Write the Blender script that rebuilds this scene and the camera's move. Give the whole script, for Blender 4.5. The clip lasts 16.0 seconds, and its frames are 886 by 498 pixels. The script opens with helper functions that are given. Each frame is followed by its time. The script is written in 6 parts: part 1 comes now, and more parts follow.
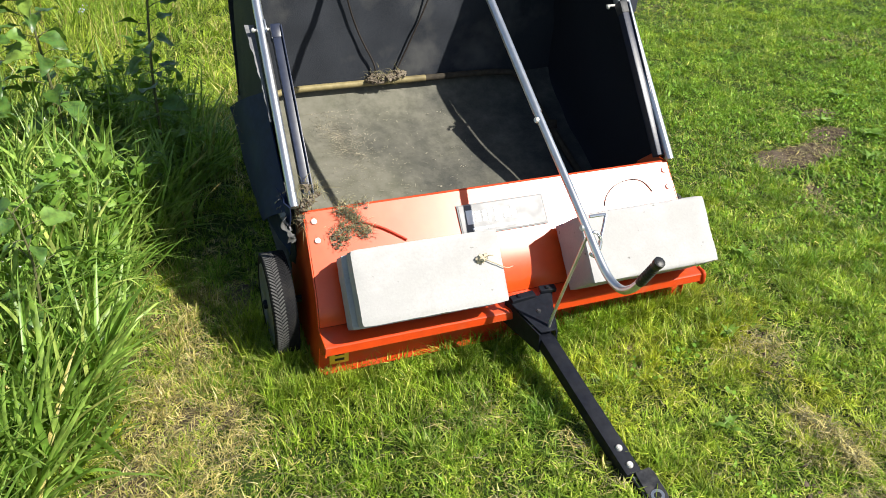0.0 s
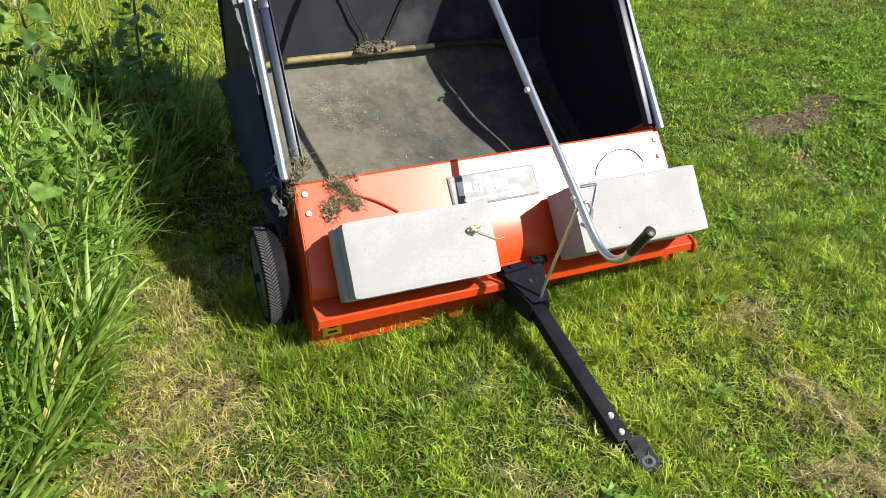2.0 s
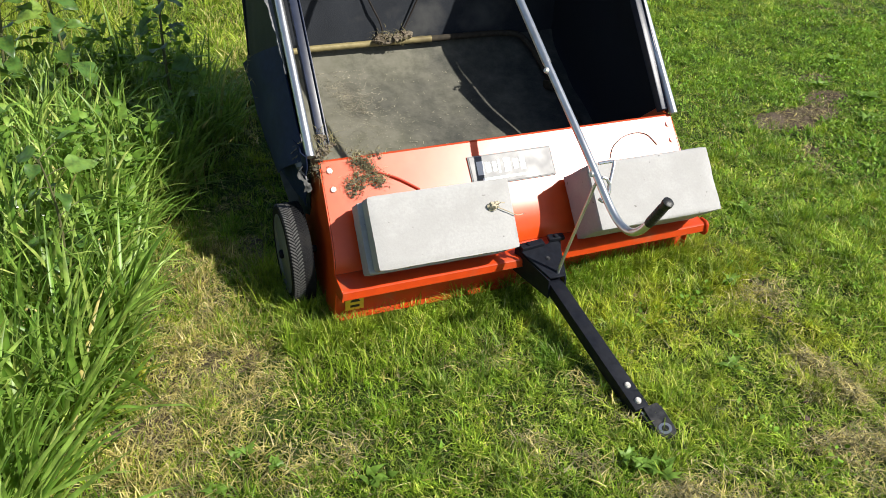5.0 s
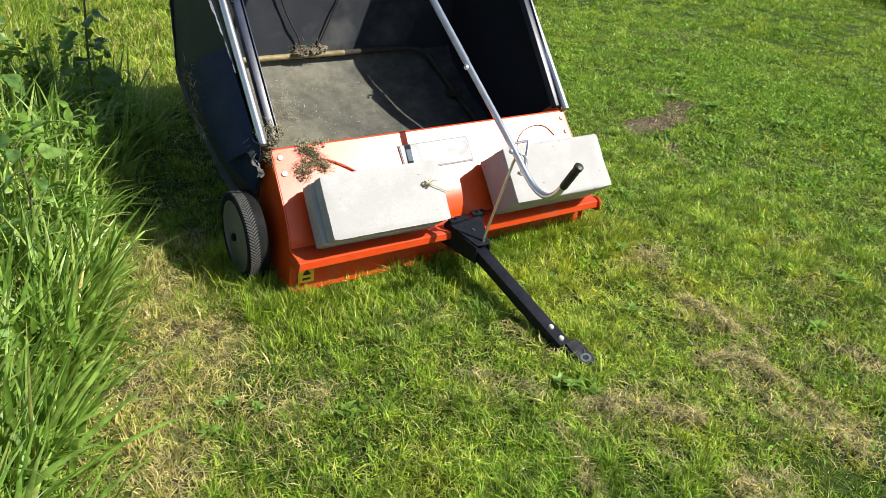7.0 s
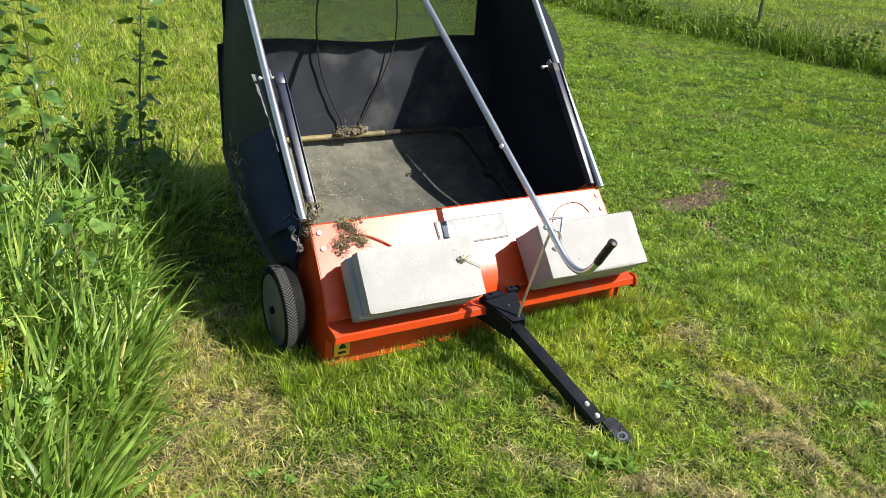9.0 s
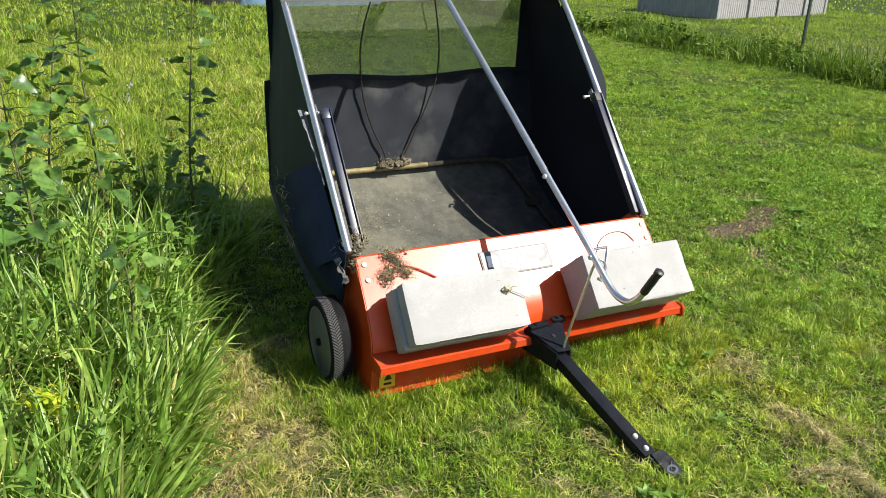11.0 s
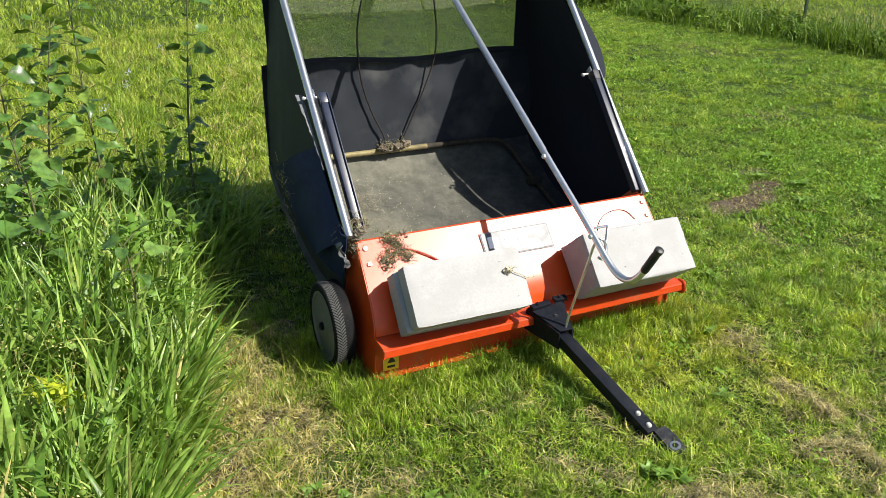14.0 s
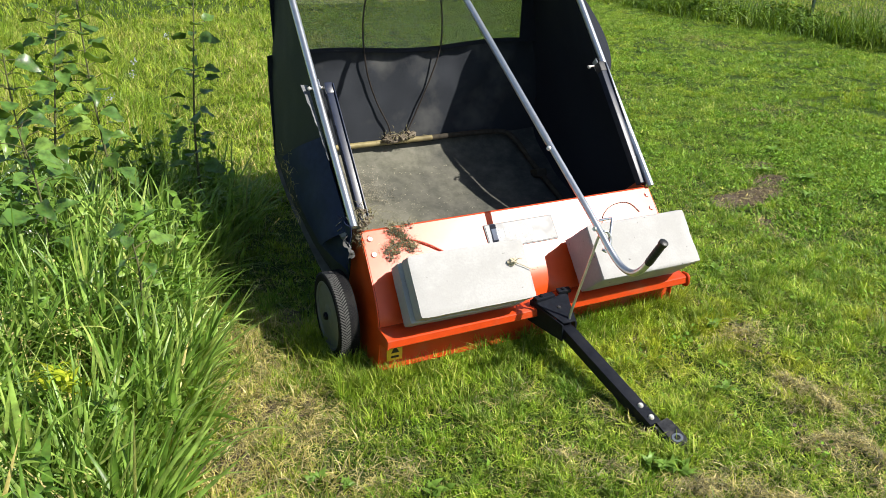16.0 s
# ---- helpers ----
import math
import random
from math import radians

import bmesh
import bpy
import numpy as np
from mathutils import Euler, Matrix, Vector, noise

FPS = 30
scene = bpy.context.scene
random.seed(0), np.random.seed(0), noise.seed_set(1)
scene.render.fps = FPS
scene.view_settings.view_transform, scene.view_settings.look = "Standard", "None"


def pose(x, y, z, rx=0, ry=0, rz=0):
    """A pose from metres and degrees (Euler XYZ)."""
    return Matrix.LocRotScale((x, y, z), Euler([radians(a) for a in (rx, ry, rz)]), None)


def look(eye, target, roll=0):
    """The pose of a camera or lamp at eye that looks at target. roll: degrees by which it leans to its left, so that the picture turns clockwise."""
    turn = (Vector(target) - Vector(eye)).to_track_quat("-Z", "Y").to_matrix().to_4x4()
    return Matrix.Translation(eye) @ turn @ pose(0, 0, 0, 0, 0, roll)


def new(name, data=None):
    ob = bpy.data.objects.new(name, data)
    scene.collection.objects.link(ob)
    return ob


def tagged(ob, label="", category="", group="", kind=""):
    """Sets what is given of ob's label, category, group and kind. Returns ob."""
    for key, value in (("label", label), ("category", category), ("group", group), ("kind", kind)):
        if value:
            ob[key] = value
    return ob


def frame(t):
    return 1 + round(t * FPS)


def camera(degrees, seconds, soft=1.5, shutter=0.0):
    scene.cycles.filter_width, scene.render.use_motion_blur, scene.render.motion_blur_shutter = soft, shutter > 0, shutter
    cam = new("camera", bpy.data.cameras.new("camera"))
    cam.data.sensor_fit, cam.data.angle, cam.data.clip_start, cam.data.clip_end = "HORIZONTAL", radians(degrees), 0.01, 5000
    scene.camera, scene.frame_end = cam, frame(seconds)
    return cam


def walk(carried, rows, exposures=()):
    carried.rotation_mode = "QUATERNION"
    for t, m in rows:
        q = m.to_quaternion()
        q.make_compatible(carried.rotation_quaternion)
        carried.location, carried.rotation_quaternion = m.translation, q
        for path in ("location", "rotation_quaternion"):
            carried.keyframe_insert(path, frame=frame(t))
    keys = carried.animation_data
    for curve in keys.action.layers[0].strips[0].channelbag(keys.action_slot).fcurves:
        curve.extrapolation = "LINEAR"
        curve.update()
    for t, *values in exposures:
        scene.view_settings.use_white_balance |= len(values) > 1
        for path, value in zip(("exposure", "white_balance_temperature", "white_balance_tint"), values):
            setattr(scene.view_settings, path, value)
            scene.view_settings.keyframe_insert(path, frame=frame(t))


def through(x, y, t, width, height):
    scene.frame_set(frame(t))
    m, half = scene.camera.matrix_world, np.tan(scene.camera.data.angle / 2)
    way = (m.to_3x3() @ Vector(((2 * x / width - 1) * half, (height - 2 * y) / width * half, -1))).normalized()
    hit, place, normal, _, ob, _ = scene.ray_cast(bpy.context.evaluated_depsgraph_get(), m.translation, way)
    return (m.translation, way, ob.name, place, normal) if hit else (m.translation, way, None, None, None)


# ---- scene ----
cam = camera(58.3, 16.0, 0.5)
PATH = [
    (0, (-0.876, -1.567, 1.437), (-0.244, 0.028, 0.409), 2.0),
    (0.5, (-0.867, -1.568, 1.441), (-0.211, 0.004, 0.393), 1.6),
    (1, (-0.879, -1.562, 1.439), (-0.223, -0.004, 0.37), 1.8),
    (1.5, (-0.88, -1.564, 1.439), (-0.23, -0.01, 0.359), 1.8),
    (2, (-0.877, -1.569, 1.438), (-0.237, -0.017, 0.35), 1.8),
    (2.5, (-0.881, -1.574, 1.436), (-0.25, -0.017, 0.35), 1.9),
    (3, (-0.892, -1.596, 1.417), (-0.276, -0.03, 0.337), 2.6),
    (3.2, (-0.892, -1.586, 1.415), (-0.28, -0.022, 0.33), 2.5),
    (5.3, (-0.998, -1.672, 1.376), (-0.339, -0.111, 0.313), 1.9),
    (5.5, (-1.101, -1.725, 1.356), (-0.37, -0.192, 0.301), 2.7),
    (6, (-1.269, -1.832, 1.357), (-0.395, -0.344, 0.346), 5.1),
    (6.5, (-1.296, -1.865, 1.361), (-0.345, -0.4, 0.386), 5.6),
    (7, (-1.304, -1.877, 1.363), (-0.341, -0.41, 0.403), 4.9),
    (7.5, (-1.315, -1.893, 1.366), (-0.344, -0.404, 0.449), 4.9),
    (8, (-1.318, -1.889, 1.351), (-0.372, -0.378, 0.444), 4.4),
    (8.5, (-1.31, -1.892, 1.352), (-0.376, -0.358, 0.472), 4.5),
    (9, (-1.304, -1.906, 1.363), (-0.395, -0.308, 0.574), 3.7),
    (9.5, (-1.314, -1.903, 1.365), (-0.425, -0.255, 0.66), 3.1),
    (9.7, (-1.317, -1.901, 1.363), (-0.437, -0.242, 0.673), 2.9),
    (12, (-1.309, -1.911, 1.378), (-0.505, -0.24, 0.63), 1.5),
    (12.5, (-1.306, -1.908, 1.379), (-0.498, -0.238, 0.633), 1.3),
    (13, (-1.309, -1.908, 1.386), (-0.496, -0.24, 0.639), 1.1),
    (13.5, (-1.306, -1.914, 1.385), (-0.494, -0.248, 0.634), 0.7),
    (14, (-1.305, -1.913, 1.383), (-0.497, -0.256, 0.608), 0.6),
    (14.5, (-1.31, -1.913, 1.38), (-0.508, -0.259, 0.591), 0.8),
    (15, (-1.312, -1.913, 1.381), (-0.514, -0.257, 0.591), 0.7),
    (15.5, (-1.314, -1.914, 1.381), (-0.512, -0.262, 0.589), 1.0),
    (16, (-1.307, -1.918, 1.381), (-0.512, -0.263, 0.588), 0.9),
]
walk(cam, [(t, look(eye, target, roll)) for t, eye, target, roll in PATH], [(0.0, 0.88), (0.4, 0.78), (1.0, 0.74), (3.2, 0.72), (5.5, 0.62), (6.1, 0.75), (7.0, 0.81), (16.0, 0.80)])

# ---- sky, sun ----
SUN = Vector((0.489, -0.524, 0.698)).normalized()
world = bpy.data.worlds.new("sky")
scene.world = world
world.use_nodes = True
wn = world.node_tree
sky = wn.nodes.new("ShaderNodeTexSky")
sky.sky_type = "NISHITA"
sky.sun_disc = False
sky.sun_elevation = math.asin(SUN.z)
sky.sun_rotation = math.atan2(SUN.x, SUN.y)
wn.nodes["Background"].inputs[1].default_value = 0.072
wn.links.new(sky.outputs[0], wn.nodes["Background"].inputs[0])
sun = new("sun", bpy.data.lights.new("sun", "SUN"))
sun.data.energy = 4.65
sun.data.angle = radians(0.55)
sun.data.color = (1.0, 0.95, 0.86)
sun.matrix_world = look(SUN * 40, (0, 0, 0))

# ---- materials ----


def nodes_of(name):
    m = bpy.data.materials.new(name)
    m.use_nodes = True
    t = m.node_tree
    return m, t, t.nodes["Principled BSDF"], t.nodes, t.links


def noise_node(t, scale, detail=4.0, rough=0.55, coords="Object", stretch=None):
    tc = t.nodes.new("ShaderNodeTexCoord")
    n = t.nodes.new("ShaderNodeTexNoise")
    n.inputs["Scale"].default_value = scale
    n.inputs["Detail"].default_value = detail
    n.inputs["Roughness"].default_value = rough
    if stretch:
        mp = t.nodes.new("ShaderNodeMapping")
        mp.inputs["Scale"].default_value = stretch
        t.links.new(tc.outputs[coords], mp.inputs[0])
        t.links.new(mp.outputs[0], n.inputs["Vector"])
    else:
        t.links.new(tc.outputs[coords], n.inputs["Vector"])
    return n


def ramp_node(t, source, stops):
    r = t.nodes.new("ShaderNodeValToRGB")
    e = r.color_ramp.elements
    while len(e) < len(stops):
        e.new(0.5)
    for k, (p, c) in enumerate(stops):
        e[k].position = p
        e[k].color = (*c, 1)
    t.links.new(source, r.inputs[0])
    return r


def mix_node(t, fac, a, b, kind="MIX"):
    m = t.nodes.new("ShaderNodeMix")
    m.data_type = "RGBA"
    m.blend_type = kind
    for sock, val in ((m.inputs[0], fac), (m.inputs[6], a), (m.inputs[7], b)):
        if isinstance(val, bpy.types.NodeSocket):
            t.links.new(val, sock)
        elif isinstance(val, (tuple, list)):
            sock.default_value = (*val, 1)
        else:
            sock.default_value = val
    return m.outputs[2]


def surface(name, a, b, rough=0.5, metal=0.0, grain=60.0, stain=5.0, dirt=None, dirt_amount=0.3, bump=0.1, coat=0.0,
            stretch=None, rough_vary=0.12, spec=0.5):
    """Two-scale variation between colours a and b, with dirt in patches, uneven gloss and fine relief."""
    m, t, p, n, l = nodes_of(name)
    fine = noise_node(t, grain, 6, stretch=stretch)
    wide = noise_node(t, stain, 4)
    col = ramp_node(t, fine.outputs[0], ((0.3, a), (0.7, b))).outputs[0]
    if dirt:
        mask = ramp_node(t, wide.outputs[0], ((0.52, (0, 0, 0)), (0.72, (dirt_amount,) * 3))).outputs[0]
        col = mix_node(t, mask, col, dirt)
    l.new(col, p.inputs["Base Color"])
    rr = n.new("ShaderNodeMapRange")
    rr.inputs[3].default_value, rr.inputs[4].default_value = rough - rough_vary, rough + rough_vary
    l.new(wide.outputs[0], rr.inputs[0])
    l.new(rr.outputs[0], p.inputs["Roughness"])
    p.inputs["Metallic"].default_value = metal
    p.inputs["Specular IOR Level"].default_value = spec
    if coat:
        p.inputs["Coat Weight"].default_value = coat
        p.inputs["Coat Roughness"].default_value = 0.34
    if bump:
        bp = n.new("ShaderNodeBump")
        bp.inputs["Strength"].default_value = bump
        bp.inputs["Distance"].default_value = 0.004
        l.new(fine.outputs[0], bp.inputs["Height"])
        l.new(bp.outputs[0], p.inputs["Normal"])
    return m


def foliage(name, stops, through=0.35, rough=0.6, patch=None, patch_col=None, deep_col=None, spec=0.2, glow=(0.32, 0.46, 0.015), vein_col=(0.20, 0.23, 0.03), by_object=False):
    """Leaf surface: colour by leaf, yellower and deeper green in patches, letting some light through."""
    m, t, p, n, l = nodes_of(name)
    g = n.new("ShaderNodeNewGeometry")
    pick = n.new("ShaderNodeObjectInfo").outputs["Random"] if by_object else g.outputs["Random Per Island"]
    col = ramp_node(t, pick, stops).outputs[0]
    if patch:
        pn, pd = noise_node(t, patch, 5, 0.65), noise_node(t, patch * 0.6, 4, 0.6, stretch=(1, 1, 1.01))
        mask = ramp_node(t, pn.outputs[0], ((0.50, (0, 0, 0)), (0.66, (0.7,) * 3))).outputs[0]
        col = mix_node(t, mask, col, patch_col)
        if deep_col:
            mask = ramp_node(t, pd.outputs[0], ((0.36, (0.55,) * 3), (0.50, (0, 0, 0)))).outputs[0]
            col = mix_node(t, mask, col, deep_col)
    tuft = noise_node(t, 26, 3, 0.6)
    col = mix_node(t, 1.0, col, ramp_node(t, tuft.outputs[0], ((0.38, (0.58,) * 3), (0.59, (1.45, 1.40, 1.30)))).outputs[0], "MULTIPLY")
    if patch:
        clot = noise_node(t, 7.5, 5, 0.7)
        col = mix_node(t, 1.0, col, ramp_node(t, clot.outputs[0], ((0.40, (0.60, 0.67, 0.62)), (0.60, (1.36, 1.27, 1.17)))).outputs[0], "MULTIPLY")
    vein = noise_node(t, 90, 2)
    col = mix_node(t, ramp_node(t, vein.outputs[0], ((0.35, (0.0,) * 3), (0.75, (0.3,) * 3))).outputs[0], col, vein_col)
    l.new(col, p.inputs["Base Color"])
    p.inputs["Roughness"].default_value = rough
    p.inputs["Specular IOR Level"].default_value = spec
    tr = n.new("ShaderNodeBsdfTranslucent")
    l.new(mix_node(t, 0.5, col, glow), tr.inputs[0])
    mx = n.new("ShaderNodeMixShader")
    mx.inputs[0].default_value = through
    l.new(p.outputs[0], mx.inputs[1])
    l.new(tr.outputs[0], mx.inputs[2])
    l.new(mx.outputs[0], n["Material Output"].inputs[0])
    return m


ORANGE = surface("orange_paint", (0.60, 0.062, 0.008), (0.66, 0.075, 0.010), 0.335, 0.0, 30, 6, (0.30, 0.17, 0.09), 0.25, 0.02, 0.0, rough_vary=0.05, spec=0.5)
# Hood orange with the shade on lip and skirt put into its colour.
ORANGE_SHADE = surface("orange_paint_shade_tone", (0.54, 0.050, 0.006), (0.46, 0.042, 0.006), 0.34, 0, 30, 9, (0.22, 0.12, 0.06), 0.5, 0.03, 0.2)
ORANGE_DULL = surface("worn_orange_edge", (0.42, 0.040, 0.006), (0.50, 0.05, 0.008), 0.6, 0, 40, 9, (0.18, 0.08, 0.04), 0.5, 0.05, spec=0.25)
BLACK_PAINT = surface("black_paint", (0.006, 0.007, 0.011), (0.011, 0.013, 0.019), 0.48, 0, 80, 9, (0.040, 0.039, 0.038), 0.2, 0.05, spec=0.16)
SCUFFED = surface("scuffed_black_steel", (0.022, 0.023, 0.026), (0.055, 0.056, 0.060), 0.55, 0.2, 70, 30, (0.13, 0.12, 0.11), 0.4, 0.15, spec=0.3)
# Black paint tinted blue to stand for the sky reflected in it.
BLACK_ARM = surface("black_arm_sky_tint", (0.012, 0.017, 0.036), (0.020, 0.027, 0.052), 0.36, 0, 60, 9, (0.06, 0.06, 0.07), 0.25, 0.05, spec=0.4)
ZINC = surface("galvanised_steel", (0.56, 0.58, 0.60), (0.68, 0.69, 0.70), 0.32, 0.9, 40, 12, (0.33, 0.31, 0.28), 0.35, 0.04)
BOLT = surface("zinc_bolt", (0.62, 0.60, 0.55), (0.72, 0.70, 0.66), 0.38, 0.35, 60, 30, (0.3, 0.26, 0.2), 0.3, 0.05)
RUST_TUBE = surface("muddy_tube", (0.20, 0.165, 0.075), (0.30, 0.25, 0.12), 0.6, 0.1, 50, 9, (0.09, 0.07, 0.04), 0.75, 0.15, spec=0.3)
# Darker copy of the hoop tube colour, for its shaded right half.
SHADE_TUBE = surface("shade_dark_tube", (0.030, 0.026, 0.020), (0.060, 0.050, 0.036), 0.8, 0, 60, 10, (0.10, 0.08, 0.05), 0.5, 0.2, spec=0.2)
HEM = surface("faded_hem", (0.10, 0.105, 0.115), (0.22, 0.22, 0.225), 0.75, 0, 40, 14, (0.05, 0.05, 0.055), 0.6, 0.3, spec=0.2)
CLOTH = surface("black_cloth", (0.013, 0.015, 0.022), (0.021, 0.024, 0.032), 0.75, 0, 420, 4, (0.020, 0.021, 0.022), 0.35, 0.25, rough_vary=0.08, spec=0.15)
CLOTH_OLIVE = surface("olive_side_cloth", (0.036, 0.041, 0.032), (0.054, 0.060, 0.047), 0.8, 0, 400, 4, (0.068, 0.070, 0.058), 0.4, 0.25, spec=0.15)
CLOTH_DUSTY = surface("dusty_black_cloth", (0.018, 0.021, 0.028), (0.036, 0.040, 0.047), 0.8, 0, 300, 4, (0.105, 0.105, 0.100), 0.75, 0.25, spec=0.15)
RAG = surface("torn_grey_cloth", (0.04, 0.04, 0.04), (0.11, 0.11, 0.105), 0.7, 0, 60, 12, (0.09, 0.085, 0.07), 0.6, 0.5)
CLOTH_TOP = surface("sun_faded_cloth", (0.066, 0.067, 0.07), (0.10, 0.10, 0.103), 0.7, 0, 350, 7, (0.26, 0.25, 0.23), 0.5, 0.3)
VINYL = surface("navy_vinyl_flap", (0.011, 0.018, 0.046), (0.018, 0.028, 0.070), 0.5, 0, 40, 5, (0.016, 0.021, 0.040), 0.6, 0.12, spec=0.10)


def dusty_shaded_floor(name):
    """Dark sheet with pale dust lying in drifts, thickest where the clippings lie, thinned to the right to stand for
    shade.
    """
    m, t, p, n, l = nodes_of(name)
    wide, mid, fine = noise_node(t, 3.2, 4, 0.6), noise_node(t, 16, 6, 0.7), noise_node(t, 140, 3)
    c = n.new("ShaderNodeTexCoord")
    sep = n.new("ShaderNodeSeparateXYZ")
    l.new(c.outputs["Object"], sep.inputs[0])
    # Shade on the right of the floor, put into the colour as thinner dust.
    dust_and_shade = n.new("ShaderNodeMapRange")
    dust_and_shade.inputs[1].default_value, dust_and_shade.inputs[2].default_value, dust_and_shade.inputs[3].default_value, dust_and_shade.inputs[4].default_value = -0.5, 0.6, 0.30, -0.20
    l.new(sep.outputs[0], dust_and_shade.inputs[0])
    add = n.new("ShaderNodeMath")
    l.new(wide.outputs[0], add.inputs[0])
    l.new(dust_and_shade.outputs[0], add.inputs[1])
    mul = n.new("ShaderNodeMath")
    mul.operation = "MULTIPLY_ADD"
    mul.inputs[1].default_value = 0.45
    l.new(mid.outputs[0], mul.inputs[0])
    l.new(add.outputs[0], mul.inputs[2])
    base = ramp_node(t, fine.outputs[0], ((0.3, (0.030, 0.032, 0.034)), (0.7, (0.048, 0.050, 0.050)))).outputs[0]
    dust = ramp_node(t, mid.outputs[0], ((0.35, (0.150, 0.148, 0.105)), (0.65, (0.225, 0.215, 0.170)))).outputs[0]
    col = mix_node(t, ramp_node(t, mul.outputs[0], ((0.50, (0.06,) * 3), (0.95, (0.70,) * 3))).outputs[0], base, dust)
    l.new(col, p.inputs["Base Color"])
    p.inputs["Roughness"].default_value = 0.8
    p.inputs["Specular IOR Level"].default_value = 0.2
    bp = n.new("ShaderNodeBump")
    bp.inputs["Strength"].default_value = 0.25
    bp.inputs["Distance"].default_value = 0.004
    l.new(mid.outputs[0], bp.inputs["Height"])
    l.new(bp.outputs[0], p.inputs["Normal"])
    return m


FLOOR_CLOTH = dusty_shaded_floor("dusty_shaded_hopper_floor")
RUBBER = surface("tyre_rubber", (0.009, 0.009, 0.010), (0.017, 0.017, 0.018), 0.7, 0, 120, 14, (0.04, 0.037, 0.032), 0.4, 0.2, spec=0.08)
# Dusty, and kept pale for the sun on the outer half of the tread.
LIT_TREAD = surface("sunlit_dusty_tread", (0.058, 0.058, 0.058), (0.105, 0.104, 0.100), 0.85, 0, 160, 20, (0.05, 0.048, 0.044), 0.5, 0.2, spec=0.25)
RIM = surface("grey_plastic_rim", (0.130, 0.136, 0.136), (0.175, 0.180, 0.178), 0.55, 0, 40, 10, (0.15, 0.14, 0.115), 0.6, 0.1)
GRIP = surface("black_rubber_grip", (0.012, 0.012, 0.012), (0.02, 0.02, 0.02), 0.45, 0, 150, 20, None, 0, 0.3)


def cast_concrete(name):
    """Smooth cast concrete with faint clouds, small pits and a few darker spots."""
    m, t, p, n, l = nodes_of(name)
    cloud, fine, pit = noise_node(t, 9, 5, 0.6), noise_node(t, 150, 5, 0.6), noise_node(t, 62, 2, 0.4)
    col = ramp_node(t, fine.outputs[0], ((0.3, (0.366, 0.361, 0.356)), (0.7, (0.416, 0.411, 0.405)))).outputs[0]
    col = mix_node(t, ramp_node(t, cloud.outputs[0], ((0.42, (0.55,) * 3), (0.60, (0, 0, 0)))).outputs[0], col, (0.328, 0.322, 0.314))
    hole = ramp_node(t, pit.outputs[0], ((0.73, (0, 0, 0)), (0.79, (0.7,) * 3))).outputs[0]
    col = mix_node(t, hole, col, (0.12, 0.11, 0.10))
    l.new(col, p.inputs["Base Color"])
    p.inputs["Roughness"].default_value = 0.92
    p.inputs["Specular IOR Level"].default_value = 0.15
    sub = n.new("ShaderNodeMath")
    sub.operation = "SUBTRACT"
    l.new(fine.outputs[0], sub.inputs[0])
    l.new(hole, sub.inputs[1])
    bp = n.new("ShaderNodeBump")
    bp.inputs["Strength"].default_value = 0.16
    bp.inputs["Distance"].default_value = 0.003
    l.new(sub.outputs[0], bp.inputs["Height"])
    l.new(bp.outputs[0], p.inputs["Normal"])
    return m


CONCRETE = cast_concrete("concrete")
LABEL_BLACK = surface("label_film", (0.016, 0.020, 0.032), (0.022, 0.027, 0.040), 0.46, 0, 20, 20, None, 0, 0, spec=0.8)
LABEL_SILVER = surface("label_border", (0.20, 0.20, 0.20), (0.26, 0.26, 0.26), 0.6, 0.0, 20, 20, None, 0, 0, spec=0.2)
LABEL_WHITE = surface("label_white", (0.74, 0.74, 0.73), (0.8, 0.8, 0.79), 0.4, 0, 20, 20, None, 0, 0)
YELLOW = surface("warning_yellow", (0.72, 0.50, 0.03), (0.78, 0.56, 0.05), 0.4, 0, 40, 20, (0.35, 0.25, 0.06), 0.6, 0.02)
STICKER_INK = surface("sticker_ink", (0.015, 0.015, 0.015), (0.02, 0.02, 0.02), 0.4, 0, 20, 20, None, 0, 0)
MUD = surface("caked_grass_mud", (0.085, 0.068, 0.050), (0.22, 0.185, 0.14), 0.95, 0, 90, 18, (0.20, 0.175, 0.135), 0.5, 0.8, spec=0.1)
TWINE = surface("twine", (0.36, 0.30, 0.20), (0.48, 0.41, 0.30), 0.9, 0, 200, 20, None, 0, 0.4)
KNOT = surface("expanding_foam", (0.42, 0.36, 0.24), (0.58, 0.52, 0.40), 0.9, 0, 90, 30, (0.25, 0.2, 0.12), 0.5, 0.7)
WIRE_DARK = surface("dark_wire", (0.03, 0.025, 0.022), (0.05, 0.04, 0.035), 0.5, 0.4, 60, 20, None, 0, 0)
LINE_RED = surface("thin_red_line", (0.40, 0.03, 0.01), (0.5, 0.04, 0.012), 0.45, 0, 60, 20, None, 0, 0)
POST_GREEN = surface("green_post_paint", (0.02, 0.045, 0.03), (0.03, 0.06, 0.04), 0.5, 0.2, 40, 9, (0.10, 0.07, 0.04), 0.4, 0.1)
FENCE_WIRE = surface("fence_wire", (0.22, 0.23, 0.22), (0.32, 0.32, 0.31), 0.5, 0.7, 40, 9, None, 0, 0)
PANEL = surface("weathered_panel", (0.28, 0.275, 0.28), (0.38, 0.37, 0.365), 0.8, 0, 30, 2.5, (0.30, 0.29, 0.27), 0.6, 0.1, stretch=(1, 1, 0.15))
TARP_BLUE = surface("faded_blue_tarp", (0.16, 0.26, 0.42), (0.22, 0.33, 0.50), 0.5, 0, 6, 2, (0.30, 0.36, 0.44), 0.5, 0.1)
